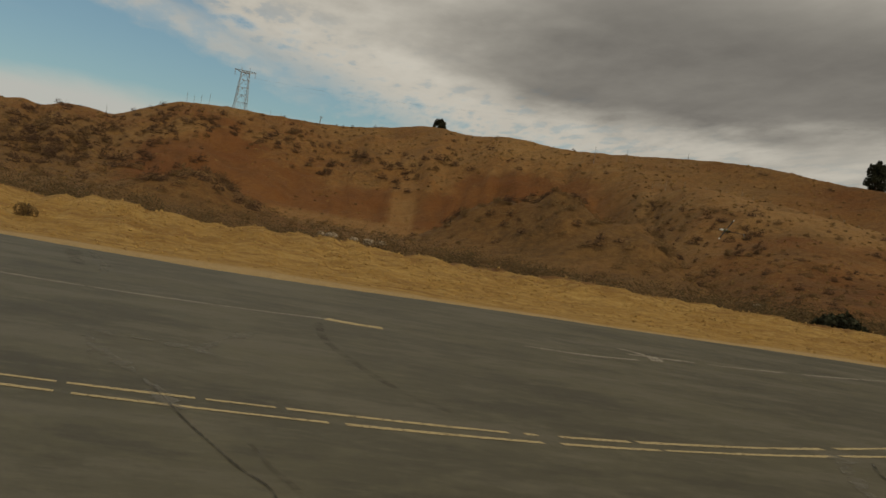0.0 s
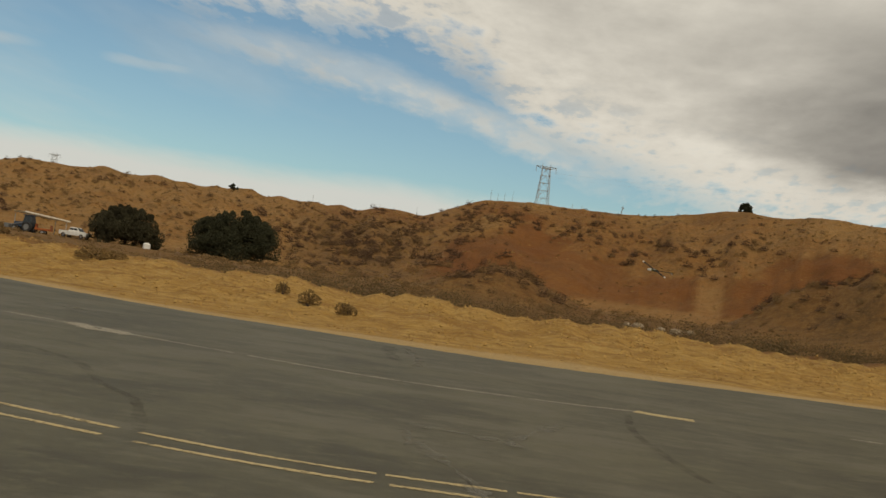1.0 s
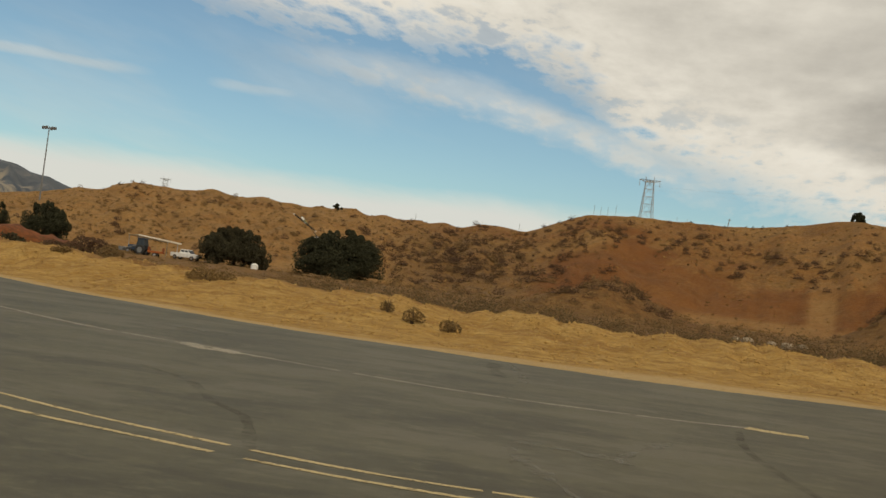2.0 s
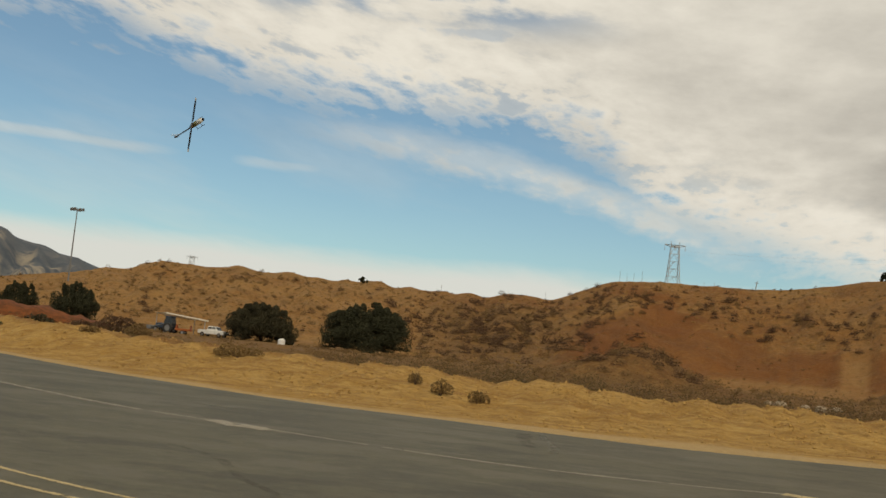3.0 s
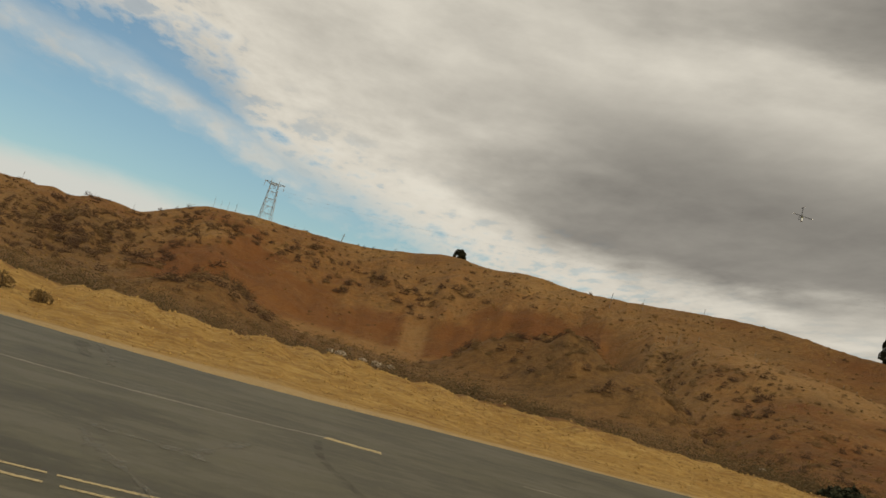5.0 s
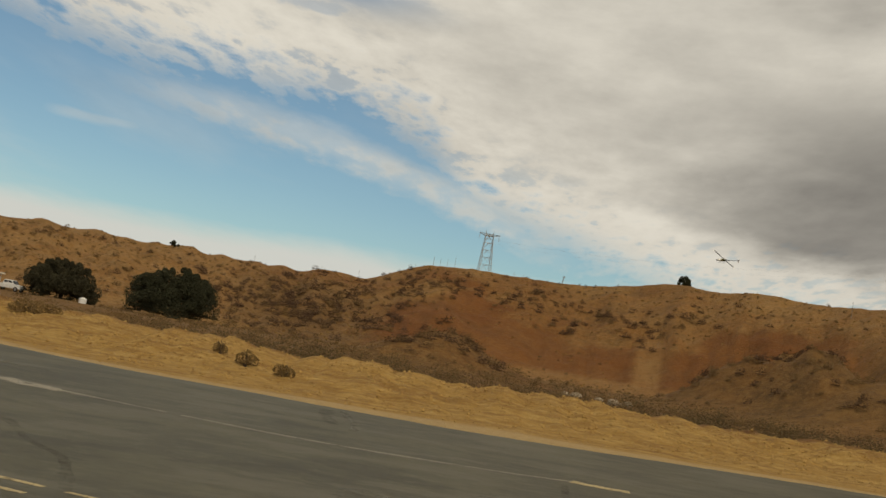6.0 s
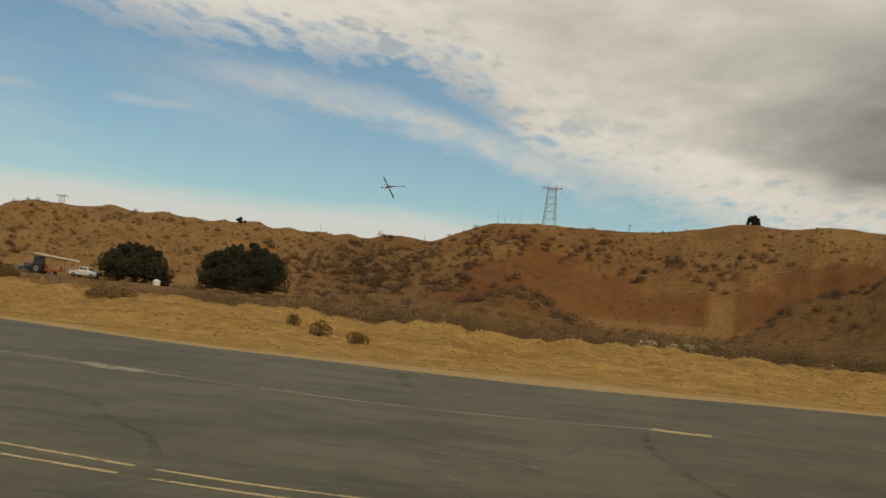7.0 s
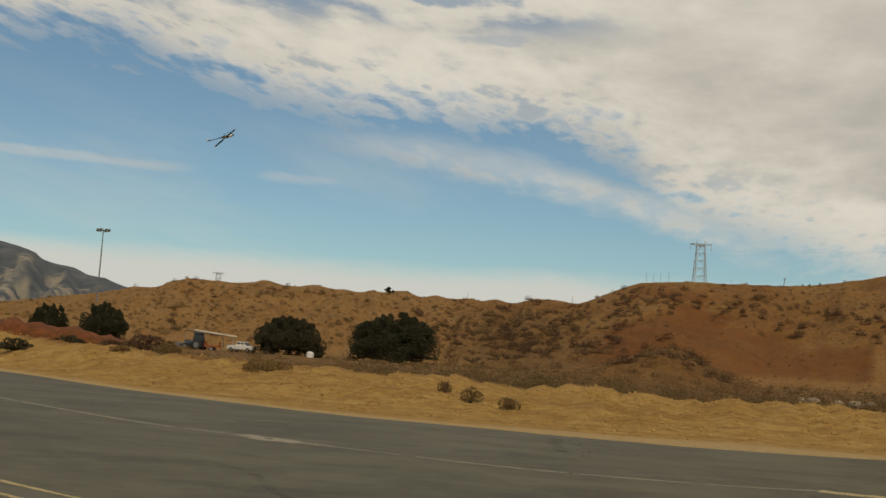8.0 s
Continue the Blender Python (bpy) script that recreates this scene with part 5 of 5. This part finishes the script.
def build_helicopter():
    root = thing("model_helicopter", Matrix(), "white and lime model helicopter with dark boom in flight", "helicopter")

    def ring(x, ry, rz, cz, n=14):
        return [(x, ry * math.cos(2 * math.pi * i / n), cz + rz * math.sin(2 * math.pi * i / n)) for i in range(n)]
    bm = bmesh.new()
    add_loft(bm, [ring(0.42, 0.004, 0.004, -0.177), ring(0.405, 0.024, 0.018, -0.176), ring(0.36, 0.047, 0.034, -0.170)])
    part("nose_cap", bm, CARBON, root, "dark nose tip", True)
    bm = bmesh.new()
    add_loft(bm, [ring(0.358, 0.048, 0.035, -0.170), ring(0.27, 0.062, 0.050, -0.155), ring(0.15, 0.066, 0.062, -0.140)])
    part("canopy", bm, CANOPY_WHITE, root, "glossy white nose canopy", True)
    bm = bmesh.new()
    add_loft(bm, [ring(0.148, 0.067, 0.063, -0.140), ring(0.05, 0.062, 0.060, -0.135), ring(-0.06, 0.050, 0.050, -0.132), ring(-0.12, 0.038, 0.040, -0.132)])
    part("rear_canopy", bm, CANOPY_LIME, root, "lime yellow rear canopy", True)
    bm = bmesh.new()
    add_box(bm, (0.38, 0.070, 0.05), Matrix.Translation((0.04, 0, -0.205)), 0.012)
    add_box(bm, (0.16, 0.06, 0.12), Matrix.Translation((-0.12, 0, -0.17)), 0.012)
    part("frame", bm, CARBON, root, "black carbon side frame")
    bm = bmesh.new()
    add_rod(bm, (-0.12, 0, -0.165), (-0.93, 0, -0.14), 0.018, 0.015, 12)
    part("tail_boom", bm, CARBON, root, "black tail boom")
    bm = bmesh.new()
    add_rod(bm, (-0.14, 0.03, -0.21), (-0.55, 0.0, -0.153), 0.006, n=6)
    add_rod(bm, (-0.14, -0.03, -0.21), (-0.55, 0.0, -0.153), 0.006, n=6)
    part("boom_support", bm, CARBON, root)
    fin = bmesh.new()
    add_loft(fin, [[(x, y, z) for x, z in ((-0.97, -0.10), (-0.90, -0.115), (-0.92, -0.17), (-0.955, -0.25), (-0.985, -0.25), (-0.975, -0.17))] for y in (-0.006, 0.006)])
    part("tail_fin", fin, CARBON, root)
    bm = bmesh.new()
    add_box(bm, (0.06, 0.05, 0.05), Matrix.Translation((-0.93, 0.02, -0.14)), 0.01)
    part("tail_gearbox", bm, ALLOY, root)
    bm = bmesh.new()
    for s in (-1, 1):
        add_box(bm, (0.03, 0.006, 0.12), Matrix.Translation((-0.93 + s * 0.012, 0.065, -0.14 + s * 0.075)) @ Matrix.Rotation(s * 0.15, 4, "Y"), 0.002)
    part("tail_rotor", bm, TIP_WHITE, root)
    bm = bmesh.new()
    add_rod(bm, (0, 0, -0.10), (0, 0, -0.03), 0.009, n=10)
    add_rod(bm, (0, 0, -0.075), (0, 0, -0.06), 0.028, n=14)
    part("mast", bm, ALLOY, root)
    for s in (-1, 1):
        bm = bmesh.new()
        add_rod(bm, (-0.12, s * 0.11, -0.275), (0.22, s * 0.11, -0.275), 0.007, n=8)
        add_rod(bm, (0.22, s * 0.11, -0.275), (0.26, s * 0.11, -0.26), 0.007, n=8)
        part("skid", bm, CARBON, root)
    for x in (-0.08, 0.16):
        for s in (-1, 1):
            bm = bmesh.new()
            add_rod(bm, (x, s * 0.03, -0.225), (x, s * 0.085, -0.24), 0.009, n=6)
            add_rod(bm, (x, s * 0.085, -0.24), (x, s * 0.11, -0.275), 0.009, n=6)
            part("landing_strut", bm, CARBON, root)
    bm = bmesh.new()
    add_box(bm, (0.14, 0.045, 0.035), Matrix(), 0.006)
    add_rod(bm, (0, 0, -0.02), (0, 0, 0.035), 0.022, n=12)
    rotor = part("main_rotor", bm, ALLOY, root)
    for s in (-1, 1):
        bm = bmesh.new()
        rings = []
        for x, c in ((0.07, 0.022), (0.13, 0.05), (0.20, 0.066), (0.55, 0.066), (0.70, 0.062)):
            rings.append([(s * x, c * 0.5, 0.0), (s * x, c * 0.2, 0.005), (s * x, -c * 0.5, 0.0), (s * x, c * 0.2, -0.005)])
        add_loft(bm, rings)
        bmesh.ops.recalc_face_normals(bm, faces=bm.faces)
        part("blade", bm, CARBON, rotor, "black rotor blade")
        bm = bmesh.new()
        rings = []
        for x, c in ((0.70, 0.062), (0.77, 0.058), (0.79, 0.045)):
            rings.append([(s * x, c * 0.5, 0.0), (s * x, c * 0.2, 0.005), (s * x, -c * 0.5, 0.0), (s * x, c * 0.2, -0.005)])
        add_loft(bm, rings)
        bmesh.ops.recalc_face_normals(bm, faces=bm.faces)
        part("blade_tip", bm, TIP_WHITE, rotor, "white blade tip")
    return root, rotor


HELICOPTER, ROTOR = build_helicopter()

# seconds, place of the rotor hub, attitude, turn of the rotor
FLIGHT = [
    (0.00, 26.65, 53.68, 4.62, -49.1, -4.9, 143.2, -102),
    (0.40, 19.64, 54.51, 4.33, -71.7, -2.2, 144.5, -98),
    (0.70, 13.92, 56.26, 4.05, -45.6, -0.4, 150.8, -112),
    (1.00, 7.41, 57.49, 3.83, -64.6, -2.4, 155.6, -28),
    (1.20, 3.21, 57.88, 3.65, -45.7, -1.5, 156.5, -102),
    (1.40, -1.63, 56.94, 3.86, -87.1, 0.4, 155.4, -28),
    (1.60, -6.06, 55.63, 3.95, -57.6, 3.6, 154.2, -82),
    (1.70, -8.28, 55.33, 4.11, -82.7, 3.6, 154.7, -54),
    (1.97, -14.11, 52.66, 3.92, -95.3, -35.5, 164.5, 6),
    (2.25, -18.41, 47.15, 3.23, -141.1, -66.9, -151.6, 66),
    (2.52, -19.71, 40.14, 3.17, 136.9, -51.8, -71.4, 126),
    (2.80, -16.55, 32.94, 4.89, 117.0, -14.3, -53.7, 116),
    (3.00, -12.26, 27.96, 7.06, 110.8, -17.6, -35.8, 45),
    (3.20, -6.66, 22.22, 7.86, 89.1, -15.7, -15.3, 117),
    (3.40, -1.59, 17.27, 8.13, 84.4, -7.1, -5.9, 50),
    (3.45, -0.49, 16.97, 8.29, 32.4, -7.6, -0.3, 110),
    (3.50, 0.61, 16.67, 8.45, -19.2, -3.5, 3.6, 165),
    (3.55, 1.62, 16.83, 8.49, 16.7, 1.3, 8.8, 225),
    (3.60, 2.64, 16.99, 8.53, 52.8, 2.2, 15.9, 136),
    (3.70, 4.87, 17.85, 9.28, 76.0, 7.6, 19.9, 106),
    (3.80, 7.38, 20.52, 10.46, 90.8, 15.7, 19.5, 82),
    (4.00, 11.89, 24.50, 11.66, 76.6, 21.9, 27.0, 112),
    (4.20, 18.88, 33.05, 14.01, 63.1, 29.6, 34.7, 120),
    (4.47, 26.13, 43.44, 15.96, 48.6, 53.3, -0.3, 180),
    (4.75, 29.24, 51.21, 15.89, 1.6, 60.5, -65.6, 240),
    (5.03, 29.09, 56.48, 14.61, -29.2, 42.4, -115.4, 300),
    (5.30, 26.56, 59.37, 12.94, -33.7, 16.7, -142.8, 256),
    (5.50, 24.05, 60.63, 11.77, -55.6, 16.3, -149.5, 250),
    (5.80, 19.49, 62.42, 10.65, -82.7, 10.7, -158.5, 237),
    (6.00, 14.43, 61.85, 9.57, -51.6, 7.9, -164.2, 303),
    (6.30, 8.70, 62.99, 8.97, -65.0, 11.7, -151.9, 265),
    (6.50, 3.70, 61.54, 8.29, -54.4, 19.4, -156.7, 197),
    (7.00, -7.59, 62.23, 7.94, -118.3, 10.2, -158.1, 117),
    (7.20, -11.48, 60.61, 7.88, -111.9, 6.1, -150.5, 152),
    (7.35, -14.46, 58.87, 7.62, -155.5, -2.5, -151.5, 212),
    (7.50, -17.44, 57.13, 7.36, 160.3, -9.4, -146.1, 237),
    (7.70, -20.42, 52.81, 8.27, 150.3, -22.7, -123.6, 244),
    (7.85, -19.85, 49.04, 9.41, 140.2, -19.2, -67.5, 304),
    (8.00, -19.29, 45.27, 10.55, 137.5, -9.5, -14.3, 383),
]


def motions():
    walk(HELICOPTER, [(t, pose(x, y, z, a, b, c)) for t, x, y, z, a, b, c, _ in FLIGHT])
    walk(ROTOR, [(t, pose(0, 0, -0.055, 0, 0, w)) for t, x, y, z, a, b, c, w in FLIGHT])


motions()
